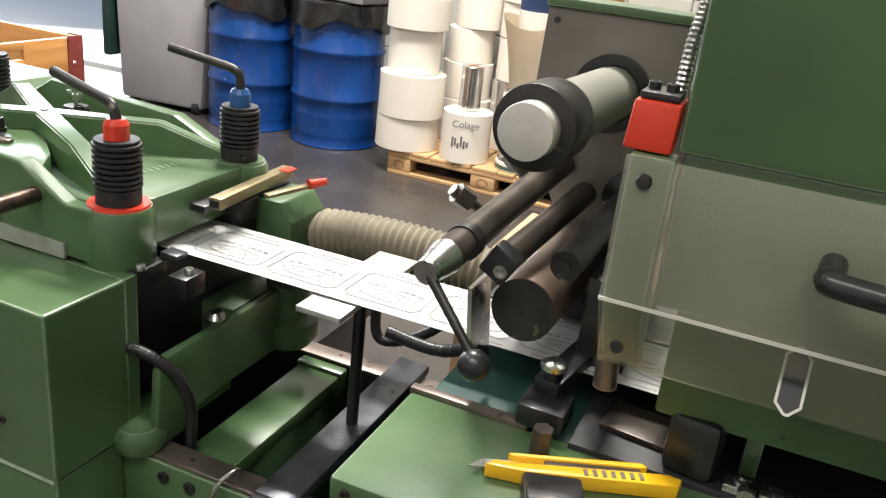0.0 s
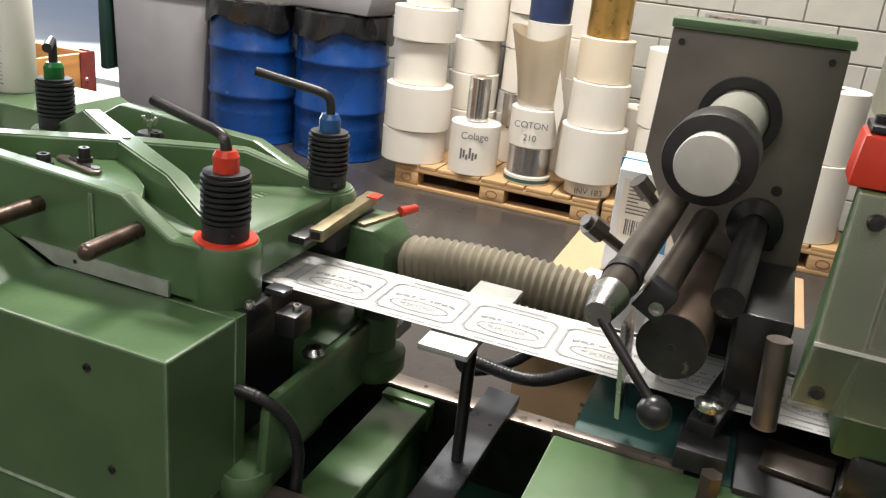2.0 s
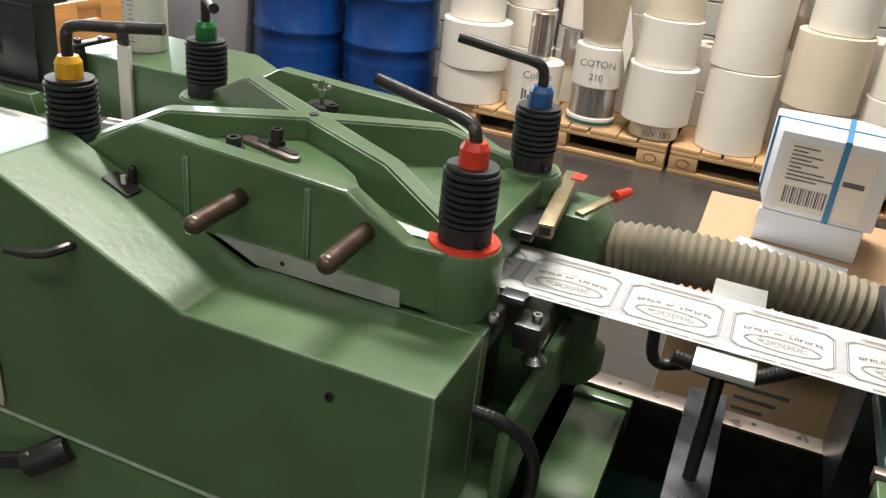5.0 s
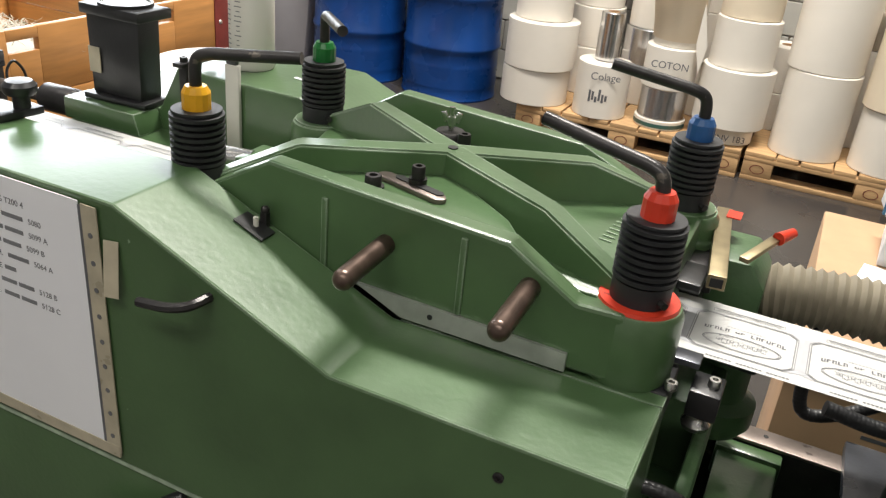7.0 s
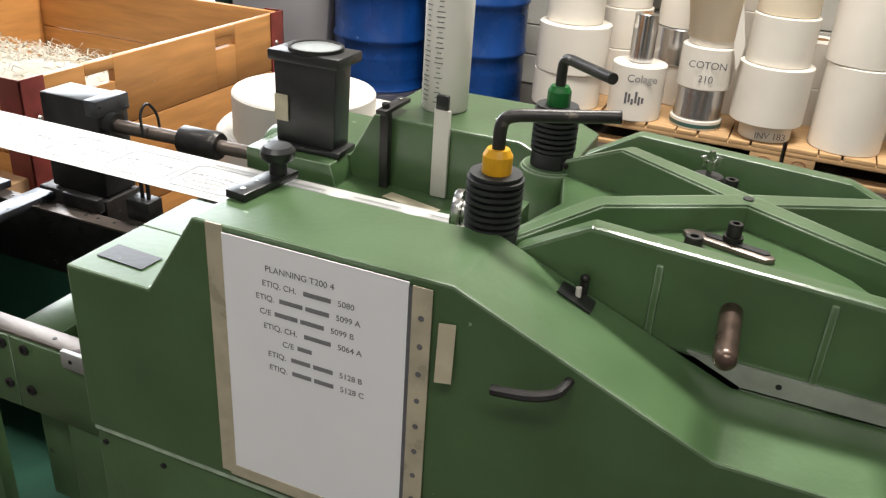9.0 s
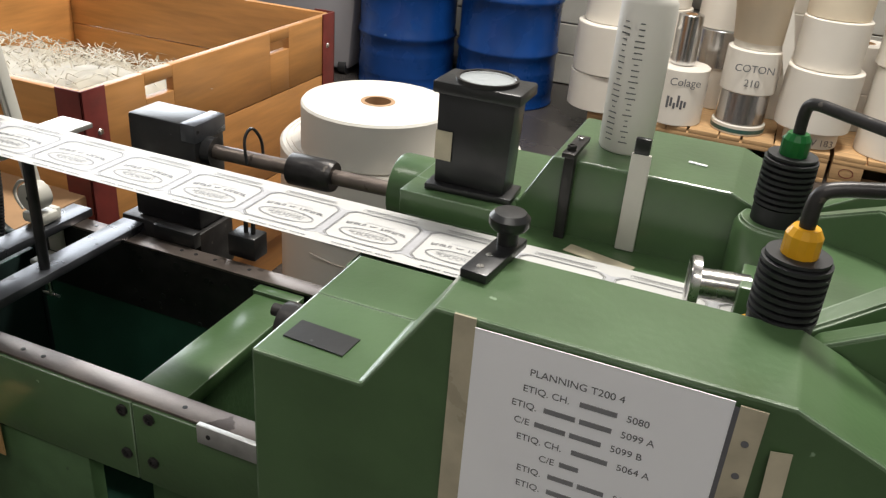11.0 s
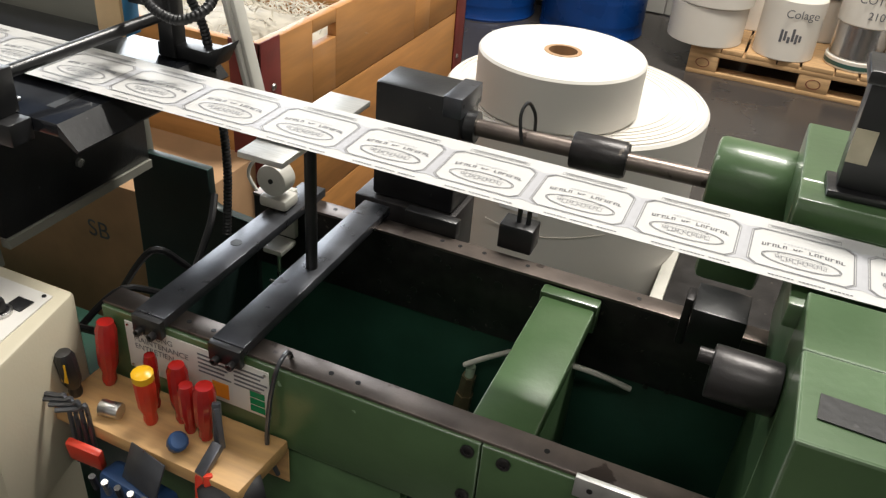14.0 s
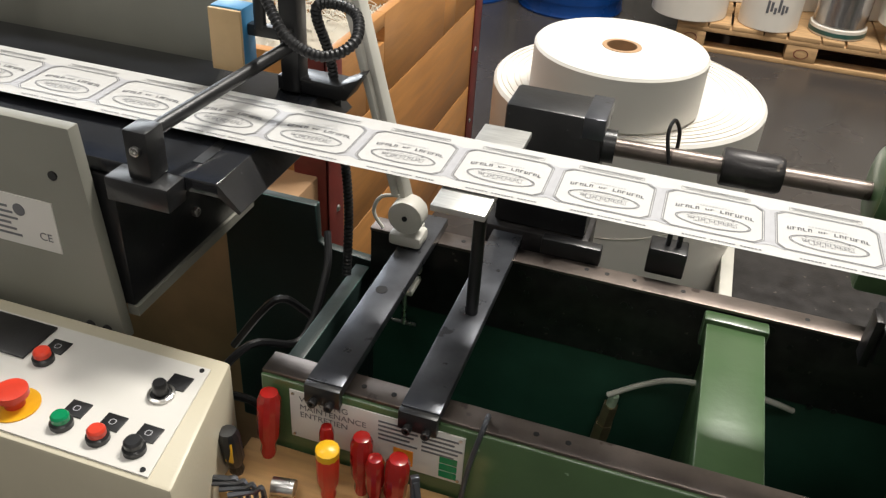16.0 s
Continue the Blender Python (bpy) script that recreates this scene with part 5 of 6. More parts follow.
# second pallet
roll(-0.69, 4.48, 0.145, 0.172, 0.42, ROLL, "tall wrapped paper roll with a torn outer sheet")
roll(-0.70, 4.49, 0.566, 0.176, 0.40, ROLL, "tall wrapped paper roll with a ragged top")
roll(-0.90, 4.86, 0.145, 0.12, 0.2, ROLL)
roll(-0.90, 4.86, 0.346, 0.115, 0.24, ROLL)
roll(-0.32, 4.46, 0.145, 0.165, 0.30, ROLL)
roll(-0.32, 4.46, 0.446, 0.178, 0.36, ROLL_CREAM, "cream paper roll with brown tape")
roll(-0.31, 4.47, 0.807, 0.15, 0.27, ROLL)
roll(0.05, 4.47, 0.145, 0.17, 0.4, ROLL)
roll(0.05, 4.47, 0.546, 0.16, 0.35, ROLL)
roll(-0.52, 4.86, 0.145, 0.15, 0.5, ROLL)
roll(-0.52, 4.86, 0.646, 0.15, 0.5, FOIL, "tall silver foil roll")
roll(-0.15, 4.86, 0.145, 0.15, 0.6, ROLL)

# drums
def drum(x, y, label):
    d = thing("steel_drum", (x, y, 0), label, "drum", "blue drums")
    prof = [(0, 0.006), (0.275, 0.006), (0.288, 0.0), (0.291, 0.01), (0.286, 0.02)]
    for zc in (0.31, 0.60):
        prof += [(0.286, zc - 0.10), (0.286, zc - 0.022), (0.296, zc - 0.008), (0.296, zc + 0.008), (0.286, zc + 0.022)]
    for k in range(6):
        z = 0.075 + k * 0.022
        prof.insert(5 + k * 2, (0.286, z))
        prof.insert(6 + k * 2, (0.2895, z + 0.011))
    prof += [(0.286, 0.84), (0.292, 0.868), (0.292, 0.88), (0.28, 0.88), (0.278, 0.85), (0, 0.85)]
    part("drum_shell", lathe(prof, (x, y, 0), 56), DRUM, d)
    bm = bmesh.new()
    rows = []
    rn = random.Random(int(-x * 100))
    ph = [rn.uniform(0, 6.28) for _ in range(6)]
    for j in range(8):
        u = j / 7
        row = []
        for k in range(72):
            a = 2 * math.pi * k / 72
            fold = 0.006 * math.sin(9 * a + ph[0]) + 0.004 * math.sin(17 * a + ph[1] + 3 * u)
            drop = 0.13 + 0.03 * math.sin(3 * a + ph[2]) + 0.015 * math.sin(7 * a + ph[3])
            row.append(bm.verts.new((x + (0.299 + 0.003 * j * (0.5 if j < 7 else 0.3) + abs(fold)) * math.cos(a), y + (0.299 + 0.0015 * j + abs(fold)) * math.sin(a), 0.888 - drop * u)))
        rows.append(row)
    top = [bm.verts.new((x + 0.272 * math.cos(2 * math.pi * k / 72), y + 0.272 * math.sin(2 * math.pi * k / 72), 0.893 + 0.006 * math.sin(k * 1.3))) for k in range(72)]
    rows.insert(0, top)
    for a, b in zip(rows, rows[1:]):
        for k in range(72):
            bm.faces.new((a[k], a[(k + 1) % 72], b[(k + 1) % 72], b[k]))
    bm.faces.new(top)
    bmesh.ops.recalc_face_normals(bm, faces=bm.faces)
    part("bin_liner", bm, BAG, d, "crumpled black bin liner over the rim")
    return d


drum(-3.405, 4.66, "dented blue steel drum with a black bin liner")
drum(-2.775, 4.69, "blue steel drum carrying a grey plastic tub")
tub = thing("plastic_tub", (-2.78, 4.69, 0.9), "grey plastic tub resting on the drum", "tub")
part("tub_body", turned(prism([(-0.29, 0.0), (0.29, 0.0), (0.33, 0.14), (-0.33, 0.14)], "y", -0.2, 0.2, 0.01), pose(-2.78, 4.69, 0.902, 0, 0, -6)), BIN, tub)
part("black_bag", turned(box(-0.25, 0.25, -0.15, 0.15, 0.142, 0.2, 0.03), pose(-2.78, 4.69, 0.902, 0, 0, -6)), BAG, tub)
wb = thing("wheeled_bin", (-4.05, 4.75, 0), "large grey plastic bin with a dark green lid edge", "waste bin")
part("bin_body", turned(prism([(-0.34, 0.03), (0.31, 0.03), (0.375, 0.86), (-0.375, 0.86)], "y", -0.28, 0.3, 0.03), pose(-4.06, 4.78, 0, 0, 0, 4)), BIN, wb)
part("bin_rim", turned(box(-0.40, 0.40, -0.31, 0.33, 0.86, 0.92, 0.015), pose(-4.06, 4.78, 0, 0, 0, 4)), BIN, wb)
part("bin_lid", turned(box(-0.47, -0.405, -0.30, 0.32, 0.30, 0.95, 0.02), pose(-4.06, 4.78, 0, 0, 0, 4)), BIN_DARK, wb, "dark green lid folded down the side")
for s in (-0.28, 0.26):
    part("wheel", cyl((-4.06 + s, 4.55, 0.045), (-4.06 + s + 0.05, 4.55, 0.045), 0.045), RUBBER, wb)

# the whole stock row stands well back towards the wall
for ob in list(scene.collection.objects):
    if ob.parent is None and ob.name.split(".")[0] in ("pallet", "paper_roll", "loose_wrapped_roll", "steel_drum", "plastic_tub", "wheeled_bin"):
        x, y, z = ob.location
        ob.location = (1.05 * x - 0.01, 1.05 * y + 0.07, 1.05 * z - 0.05)
        ob.scale = (1.05, 1.05, 1.05)

# cartons behind the machine
ca = thing("cardboard_box", (-0.40, 1.75, -0.05), "brown cardboard box with papers on its lid", "box")
part("carton", box(-0.655, -0.10, 1.60, 2.10, -0.05, 0.748, 0.004), CARDBOARD, ca)
part("lid_flap", turned(box(-0.275, 0.275, -0.12, 0.0, 0, 0.004, 0.001), pose(-0.378, 1.602, 0.744, 12, 0, 0)), CARDBOARD, ca, "half open cardboard flap")
part("paper_slip", turned(box(-0.11, 0.11, -0.06, 0.06, 0, 0.002), pose(-0.47, 1.76, 0.7485, 0, 0, -10)), SHEET, ca)
part("red_edge", turned(box(-0.08, 0.08, -0.006, 0.006, 0, 0.002), pose(-0.36, 1.675, 0.7485, 0, 0, -10)), RED, ca)
for k in range(3):
    part("printed_bar", box(-0.50, -0.40 - k * 0.02, 1.5988, 1.5998, 0.53 - k * 0.025, 0.538 - k * 0.025), INK_DARK, ca)
WM = pose(-0.445, 1.94, 0, 0, 0, -4)
wl = thing("white_carton", (-0.44, 1.95, 0.749), "small plain white carton under the strapped one", "box", "white cartons")
part("carton", turned(box(-0.095, 0.11, -0.10, 0.09, 0.749, 0.820, 0.003), WM), WHITE_CARD, wl)
wc = thing("white_carton", (-0.44, 1.95, 0.821), "white shipping carton tied with blue strapping", "box", "white cartons")
part("carton", turned(prism([(-0.09, -0.10), (0.125, -0.10), (0.135, 0.07), (0.05, 0.115), (-0.12, 0.08)], "z", 0.821, 0.992, 0.004), WM), WHITE_CARD, wc)
part("address_label", turned(box(-0.075, 0.095, -0.1025, -0.1012, 0.832, 0.975), WM), ROLL, wc, "cream printed label with bar code")
for k in range(9):
    w = (0.05, 0.03, 0.06, 0.04, 0.055, 0.025, 0.07, 0.09, 0.06)[k]
    part("printed_bar", turned(box(-0.062, -0.062 + w, -0.1034, -0.1026, 0.964 - k * 0.0085, 0.9668 - k * 0.0085), WM), INK, wc)
part("printed_bar", turned(box(0.045, 0.085, -0.1034, -0.1026, 0.905, 0.916), WM), INK_DARK, wc)
for k in range(16):
    part("code_bar", turned(box(-0.058 + k * 0.0052, -0.058 + k * 0.0052 + (0.002 if k % 3 else 0.0036), -0.1034, -0.1026, 0.846, 0.882), WM), INK_DARK, wc)
part("strap", turned(box(0.028, 0.040, -0.1045, -0.1027, 0.821, 0.9945), WM), SKY_PLASTIC, wc, "blue plastic strap")
part("strap", turned(box(0.028, 0.040, -0.1045, 0.105, 0.9925, 0.9942), WM), SKY_PLASTIC, wc, "blue plastic strap")
part("strap", turned(box(-0.112, 0.130, 0.0, 0.008, 0.9925, 0.9940), WM), SKY_PLASTIC, wc, "blue plastic strap")
part("strap", turned(bar((-0.109, 0.004, 0.821), (-0.109, 0.004, 0.993), 0.006, 0.010), WM), SKY_PLASTIC, wc, "blue plastic strap")
bu = thing("white_bucket", (-0.78, 1.72, -0.05), "white bucket with red wrapping beside the boxes", "bucket")
part("bucket", lathe([(0, -0.05), (0.08, -0.05), (0.095, 0.24), (0.10, 0.24), (0.10, 0.26), (0, 0.26)], (-0.78, 1.72, 0), 32), ROLL_WHITE, bu)
part("red_wrap", turned(prism([(-0.05, 0.0), (0.05, 0.02), (0.04, 0.09), (-0.02, 0.11)], "y", -0.104, -0.096), pose(-0.78, 1.72, 0.14, 0, 0, 14)), RED, bu)
part("red_wrap", turned(box(-0.04, 0.05, -0.03, 0.04, 0.2605, 0.266), pose(-0.78, 1.72, 0, 0, 0, 30)), RED, bu)

ct = thing("low_platform", (-1.7, 1.9, 0), "dark low platform beside the large rolls", "platform")
part("top_board", box(-1.965, -1.2, 1.45, 2.35, 0.20, 0.25, 0.004), BLACK_STEEL, ct)
part("edge_board", box(-1.998, -1.966, 1.45, 2.2, 0.18, 0.262, 0.003), LAMP_WHITE, ct, "speckled white edge board")
part("foot_board", box(-1.95, -1.25, 1.5, 2.3, -0.05, 0.20, 0.004), BLACK, ct)

# two large rolls behind the machine
R1 = thing("large_paper_roll", (-2.325, 2.17, -0.05), "huge white paper roll standing on end", "paper roll", "large rolls")
part("wound_paper", lathe([(0.06, -0.05), (0.335, -0.05), (0.345, -0.04), (0.345, 0.632), (0.338, 0.639), (0.30, 0.640), (0.06, 0.640)], (-2.325, 2.17, 0), 72), ROLL_WHITE, R1)
for k in range(6):
    r = 0.245 + k * 0.0165
    part("loose_lap", lathe([(r, 0.6401), (r + 0.0015, 0.6401), (r + 0.0015, 0.6420), (r, 0.6420)], (-2.325 + 0.003 * (k % 2), 2.17, 0), 64), ROLL, R1)
part("outer_tear", turned(tube([(-0.10, -0.348, 0.40), (0.0, -0.349, 0.385), (0.10, -0.335, 0.395), (0.19, -0.292, 0.41)], 0.0016, 6), pose(-2.325, 2.17, 0)), ROLL, R1, "edge of the torn outer lap")
part("paper_label", turned(box(-0.05, 0.05, -0.3475, -0.3455, 0.44, 0.56), pose(-2.325, 2.17, 0, 0, 0, -3)), SHEET, R1, "printed roll label")
for k in range(8):
    part("printed_bar", turned(box(-0.04, -0.04 + 0.03 + 0.006 * (k % 4), -0.3486, -0.3476, 0.545 - k * 0.012, 0.550 - k * 0.012), pose(-2.325, 2.17, 0, 0, 0, -3)), INK_DARK, R1)
R2 = thing("large_paper_roll", (-2.35, 2.055, 0.642), "bright white paper roll stacked on the larger one", "paper roll", "large rolls")
part("wound_paper", lathe([(0.047, 0.6422), (0.201, 0.6422), (0.206, 0.648), (0.206, 0.770), (0.201, 0.776), (0.047, 0.776)], (-2.35, 2.055, 0), 64), ROLL_WHITE, R2)
part("core_tube", lathe([(0.036, 0.6424), (0.0465, 0.6424), (0.0465, 0.777), (0.036, 0.777)], (-2.35, 2.055, 0), 32), KRAFT, R2, "brown card core")

# wooden crate
crate = thing("wooden_crate", (-3.5, 2.14, 0), "varnished wooden crate with red steel corners, full of shreds", "crate")
CX0, CX1, CY0, CY1, CZ = -4.1, -2.88, 1.545, 2.745, 0.825


def slotted(y0, y1, slots):
    """Side board pieces round hand holes."""
    out = []
    a = y0
    for s in slots:
        out.append(box(CX1 - 0.025, CX1, a, s - 0.055, 0.62, CZ, 0.002))
        out.append(box(CX1 - 0.025, CX1, s - 0.055, s + 0.055, 0.62, 0.756, 0.002))
        out.append(box(CX1 - 0.025, CX1, s - 0.055, s + 0.055, 0.792, CZ, 0.002))
        a = s + 0.055
    out.append(box(CX1 - 0.025, CX1, a, y1, 0.62, CZ, 0.002))
    return out


for piece in slotted(CY0 + 0.006, CY1 - 0.006, (1.82, 2.40)):
    part("board_piece", piece, WOOD_CRATE, crate)
part("side_board", box(CX1 - 0.025, CX1, CY0 + 0.006, CY1 - 0.006, 0.34, 0.617, 0.002), WOOD_CRATE, crate)
part("side_board", box(CX1 - 0.025, CX1, CY0 + 0.006, CY1 - 0.006, 0.10, 0.337, 0.002), WOOD_CRATE, crate)
for y0, y1 in ((CY0, CY0 + 0.025), (CY1 - 0.025, CY1)):
    for z0, z1 in ((0.10, 0.337), (0.34, 0.617), (0.62, CZ)):
        part("end_board", box(CX0, CX1 - 0.026, y0, y1, z0, z1, 0.002), WOOD_CRATE, crate)
part("side_board", box(CX0, CX0 + 0.025, CY0 + 0.026, CY1 - 0.026, 0.10, CZ, 0.002), WOOD_CRATE, crate)
part("crate_floor", box(CX0 + 0.03, CX1 - 0.03, CY0 + 0.03, CY1 - 0.03, -0.05, 0.12), WOOD_CRATE, crate)
for x, y, sx, sy in ((CX1, CY0, -1, 1), (CX1, CY1, -1, -1), (CX0, CY0, 1, 1), (CX0, CY1, 1, -1)):
    a, b = sorted((x - sx * 0.005, x + sx * 0.075))
    c, d = sorted((y - sy * 0.005, y + sy * 0.0005))
    e, f = sorted((x - sx * 0.005, x + sx * 0.0))
    g, h = sorted((y - sy * 0.005, y + sy * 0.075))
    part("corner_iron", join(box(a, b, c, d, -0.05, CZ + 0.006, 0.001), box(e, f, g, h, -0.05, CZ + 0.006, 0.001)), OXIDE, crate, "red oxide steel corner")
    for z in (0.2, 0.46, 0.72):
        part("rivet", lathe([(0, 0), (0.009, 0), (0.006, 0.004), (0, 0.005)], (e - 0.0 if sx > 0 else f, y + sy * 0.045, z), 12, (-sx, 0, 0)), STEEL, crate)


def heap_z(x, y):
    """Height of the shreds, which slope down towards the far end of the crate."""
    return 0.745 - 0.38 * max(0.0, (y - CY0) / (CY1 - CY0) - 0.32) + 0.06 * noise.noise((x * 3, y * 3, 0))


heap = bmesh.new()
rows = []
for i in range(25):
    row = []
    for j in range(25):
        x, y = CX0 + 0.03 + (CX1 - CX0 - 0.06) * i / 24, CY0 + 0.03 + (CY1 - CY0 - 0.06) * j / 24
        row.append(heap.verts.new((x, y, heap_z(x, y) - 0.015 + 0.03 * noise.noise((x * 11, y * 11, 3)))))
    rows.append(row)
for a, b in zip(rows, rows[1:]):
    for k in range(24):
        heap.faces.new((a[k], b[k], b[k + 1], a[k + 1]))
part("shred_fill", heap, SHRED, crate, "heap of paper shreds")
rnd = random.Random(21)
sh = bmesh.new()
for k in range(900):
    x, y = rnd.uniform(CX0 + 0.06, CX1 - 0.06), rnd.uniform(CY0 + 0.06, CY1 - 0.06)
    z = heap_z(x, y) + rnd.uniform(0, 0.04)
    a, L = rnd.uniform(0, 6.28), rnd.uniform(0.03, 0.10)
    bend = rnd.uniform(-0.6, 0.6)
    p = Vector((x, y, z))
    prev = None
    for s in range(4):
        d = Vector((math.cos(a + bend * s), math.sin(a + bend * s), 0))
        n = Vector((-d.y, d.x, 0)) * 0.0022
        q = p + d * (L / 3 * s) + Vector((0, 0, 0.02 * math.sin(s * 1.1) * rnd.uniform(0.3, 1)))
        cur = (sh.verts.new(q + n), sh.verts.new(q - n + Vector((0, 0, 0.001))))
        if prev:
            sh.faces.new((prev[0], prev[1], cur[1], cur[0]))
        prev = cur
tagged(part("paper_shreds", sh, SHRED, crate, "thin cream paper shreds"), kind="stuff")

# ---------- left-hand unit ----------
left = thing("delivery_unit", (-3.0, 0.95, 0.0), "black delivery table between grey enamelled side panels", "machine unit")
part("table_plate", box(-5.4, -2.66, 0.80, 1.11, 0.966, 0.984, 0.002), TABLE, left)
part("table_lip", prism([(-2.66, 0.984), (-2.66, 0.968), (-2.635, 0.95), (-2.632, 0.954)], "y", 0.80, 1.11), BLACK, left)
part("table_slot", box(-2.712, -2.698, 0.835, 0.905, 0.9838, 0.9848), RUBBER, left)
part("near_panel", prism([(-5.4, 0.735), (-2.80, 0.735), (-2.822, 1.03), (-5.4, 1.03)], "y", 0.772, 0.79, 0.002), GREY_ENAMEL, left, "grey enamelled side panel")
part("far_panel", prism([(-5.4, 0.735), (-2.83, 0.735), (-2.85, 1.12), (-5.4, 1.12)], "y", 1.13, 1.148, 0.002), GREY_ENAMEL, left, "grey enamelled side panel")
part("under_frame", box(-5.4, -2.80, 0.80, 1.10, 0.772, 0.962, 0.003), BLACK, left)
part("bolt", socket_bolt((-2.80, 0.95, 0.83), 0.007, 0.006, (1, 0, 0)), STEEL, left)
part("edge_strip", box(-2.812, -2.796, 0.80, 1.10, 0.757, 0.7715), GREY_ENAMEL, left)
part("base", box(-5.4, -2.9, 0.79, 1.14, -0.05, 0.33, 0.004), DARK_GREEN, left)
part("cross_tube", join(cyl((-3.2, 0.80, 1.05), (-3.15, 1.13, 1.07), 0.011, seg=18)), BLACK, left)
part("rating_plate", box(-2.98, -2.868, 0.7705, 0.772, 0.853, 0.925), PANEL_WHITE, left, "white rating plate")
part("logo_dot", cyl((-2.918, 0.7706, 0.905), (-2.918, 0.7698, 0.905), 0.0085, seg=20), INK_DARK, left)
for k in range(6):
    part("printed_bar", box(-2.972, -2.935 + (k % 3) * 0.006, 0.7698, 0.7704, 0.905 - k * 0.008, 0.908 - k * 0.008), INK, left)
writing("CE", 0.016, Matrix.Translation((-2.896, 0.7702, 0.868)) @ UP, INK_DARK, left)
for x in (-2.85, -2.825):
    part("panel_bolt", lathe([(0, 0), (0.007, 0), (0.007, 0.005), (0, 0.006)], (x, 0.772, 0.748), 14, (0, -1, 0)), BLACK_STEEL, left)
part("panel_bolt", lathe([(0, 0), (0.006, 0), (0.006, 0.002), (0, 0.002)], (-2.856, 0.772, 0.965), 14, (0, -1, 0)), BLACK, left)

press = thing("pressure_rod", (-2.72, 0.92, 0.985), "black round rod held by two clamp blocks", "rod")
part("near_block", join(box(-2.752, -2.722, 0.772, 0.805, 0.985, 1.045, 0.003), box(-2.78, -2.70, 0.765, 0.80, 0.955, 0.9848, 0.002)), BLACK, press)
part("far_block", box(-2.712, -2.685, 1.055, 1.085, 0.985, 1.16, 0.003), BLACK, press)
part("far_bracket", prism([(-2.72, 0.9845), (-2.62, 0.9845), (-2.60, 1.02), (-2.63, 1.005), (-2.72, 1.005)], "y", 1.06, 1.10, 0.002), BLACK, press)
part("rod", cyl((-2.738, 0.785, 1.032), (-2.697, 1.07, 1.05), 0.0085, seg=20), BLACK, press)
part("screw", socket_bolt((-2.737, 0.772, 1.022), 0.006, 0.004, (0, -1, 0)), STEEL, press)
part("screw", socket_bolt((-2.757, 0.83, 0.984), 0.006, 0.003), STEEL, press)
sens = thing("photo_sensor", (-2.77, 1.05, 0.985), "tan and blue photo sensor over the web", "sensor")
part("sensor_face", box(-2.798, -2.752, 1.028, 1.034, 1.012, 1.095, 0.001), ORANGE_WOOD, sens)
part("sensor_body", box(-2.798, -2.752, 1.0345, 1.066, 1.010, 1.097, 0.002), SKY_PLASTIC, sens)
part("sensor_arm", join(box(-2.752, -2.69, 1.045, 1.06, 1.06, 1.075, 0.001), cyl((-2.735, 1.05, 1.07), (-2.735, 1.05, 1.13), 0.008)), BLACK, sens)
single("cable_loop", tube([(-2.735, 1.05, 1.13), (-2.71, 1.02, 1.125), (-2.665, 0.99, 1.088), (-2.615, 0.985, 1.075), (-2.585, 1.01, 1.09), (-2.60, 1.05, 1.11), (-2.64, 1.06, 1.115), (-2.66, 1.06, 1.10),
                           (-2.652, 1.085, 1.03), (-2.645, 1.09, 0.95), (-2.635, 1.09, 0.88), (-2.625, 1.08, 0.80), (-2.62, 1.06, 0.70)], 0.0062, 10, 0.0014, 0.006), CABLE, "looped black ribbed cable", "cable")

lamp = thing("desk_lamp", (-2.53, 1.08, 0.756), "aged white articulated lamp arm clamped to the bed", "lamp")
part("clamp", join(box(-2.555, -2.505, 1.06, 1.10, 0.772, 0.792, 0.006), box(-2.545, -2.515, 1.10, 1.112, 0.70, 0.79, 0.002), box(-2.548, -2.512, 1.055, 1.10, 0.690, 0.70, 0.003)), LAMP_WHITE, lamp)
part("clamp_screw", join(cyl((-2.53, 1.075, 0.62), (-2.53, 1.075, 0.69), 0.004, seg=10), cyl((-2.55, 1.075, 0.622), (-2.51, 1.075, 0.622), 0.003, seg=8)), STEEL, lamp)
part("pivot", cyl((-2.53, 1.06, 0.822), (-2.53, 1.09, 0.822), 0.026, seg=28, bevel=0.002), LAMP_WHITE, lamp)
part("pivot_screw", cyl((-2.53, 1.058, 0.822), (-2.53, 1.06, 0.822), 0.004, seg=12), BLACK, lamp)
part("arm", join(bar((-2.532, 1.083, 0.83), (-2.66, 1.13, 1.22), 0.018, 0.012, 0.003), bar((-2.552, 1.083, 0.845), (-2.68, 1.13, 1.22), 0.010, 0.012, 0.002)), LAMP_WHITE, lamp)
part("lead", tube([(-2.545, 1.09, 0.84), (-2.575, 1.085, 0.835), (-2.585, 1.08, 0.81), (-2.57, 1.08, 0.785)], 0.003, 8), LAMP_WHITE, lamp)

fr = thing("stepped_bracket", (-2.68, 1.12, 0.25), "near-black green stepped steel bracket at the bed end", "bracket")
part("plate", prism([(-2.87, 0.25), (-2.58, 0.25), (-2.58, 0.684), (-2.685, 0.692), (-2.699, 0.70), (-2.701, 0.766), (-2.87, 0.766)], "y", 1.125, 1.143, 0.004), BRACKET, fr)
cb = thing("cardboard_box", (-3.1, 1.4, 0), "cardboard box with dark printing under the delivery unit", "box")
part("carton", box(-3.5, -2.90, 1.28, 1.60, -0.05, 0.56, 0.004), KRAFT, cb)
writing("SB", 0.06, Matrix.Translation((-3.17, 1.2795, 0.41)) @ UP, INK_DARK, cb)
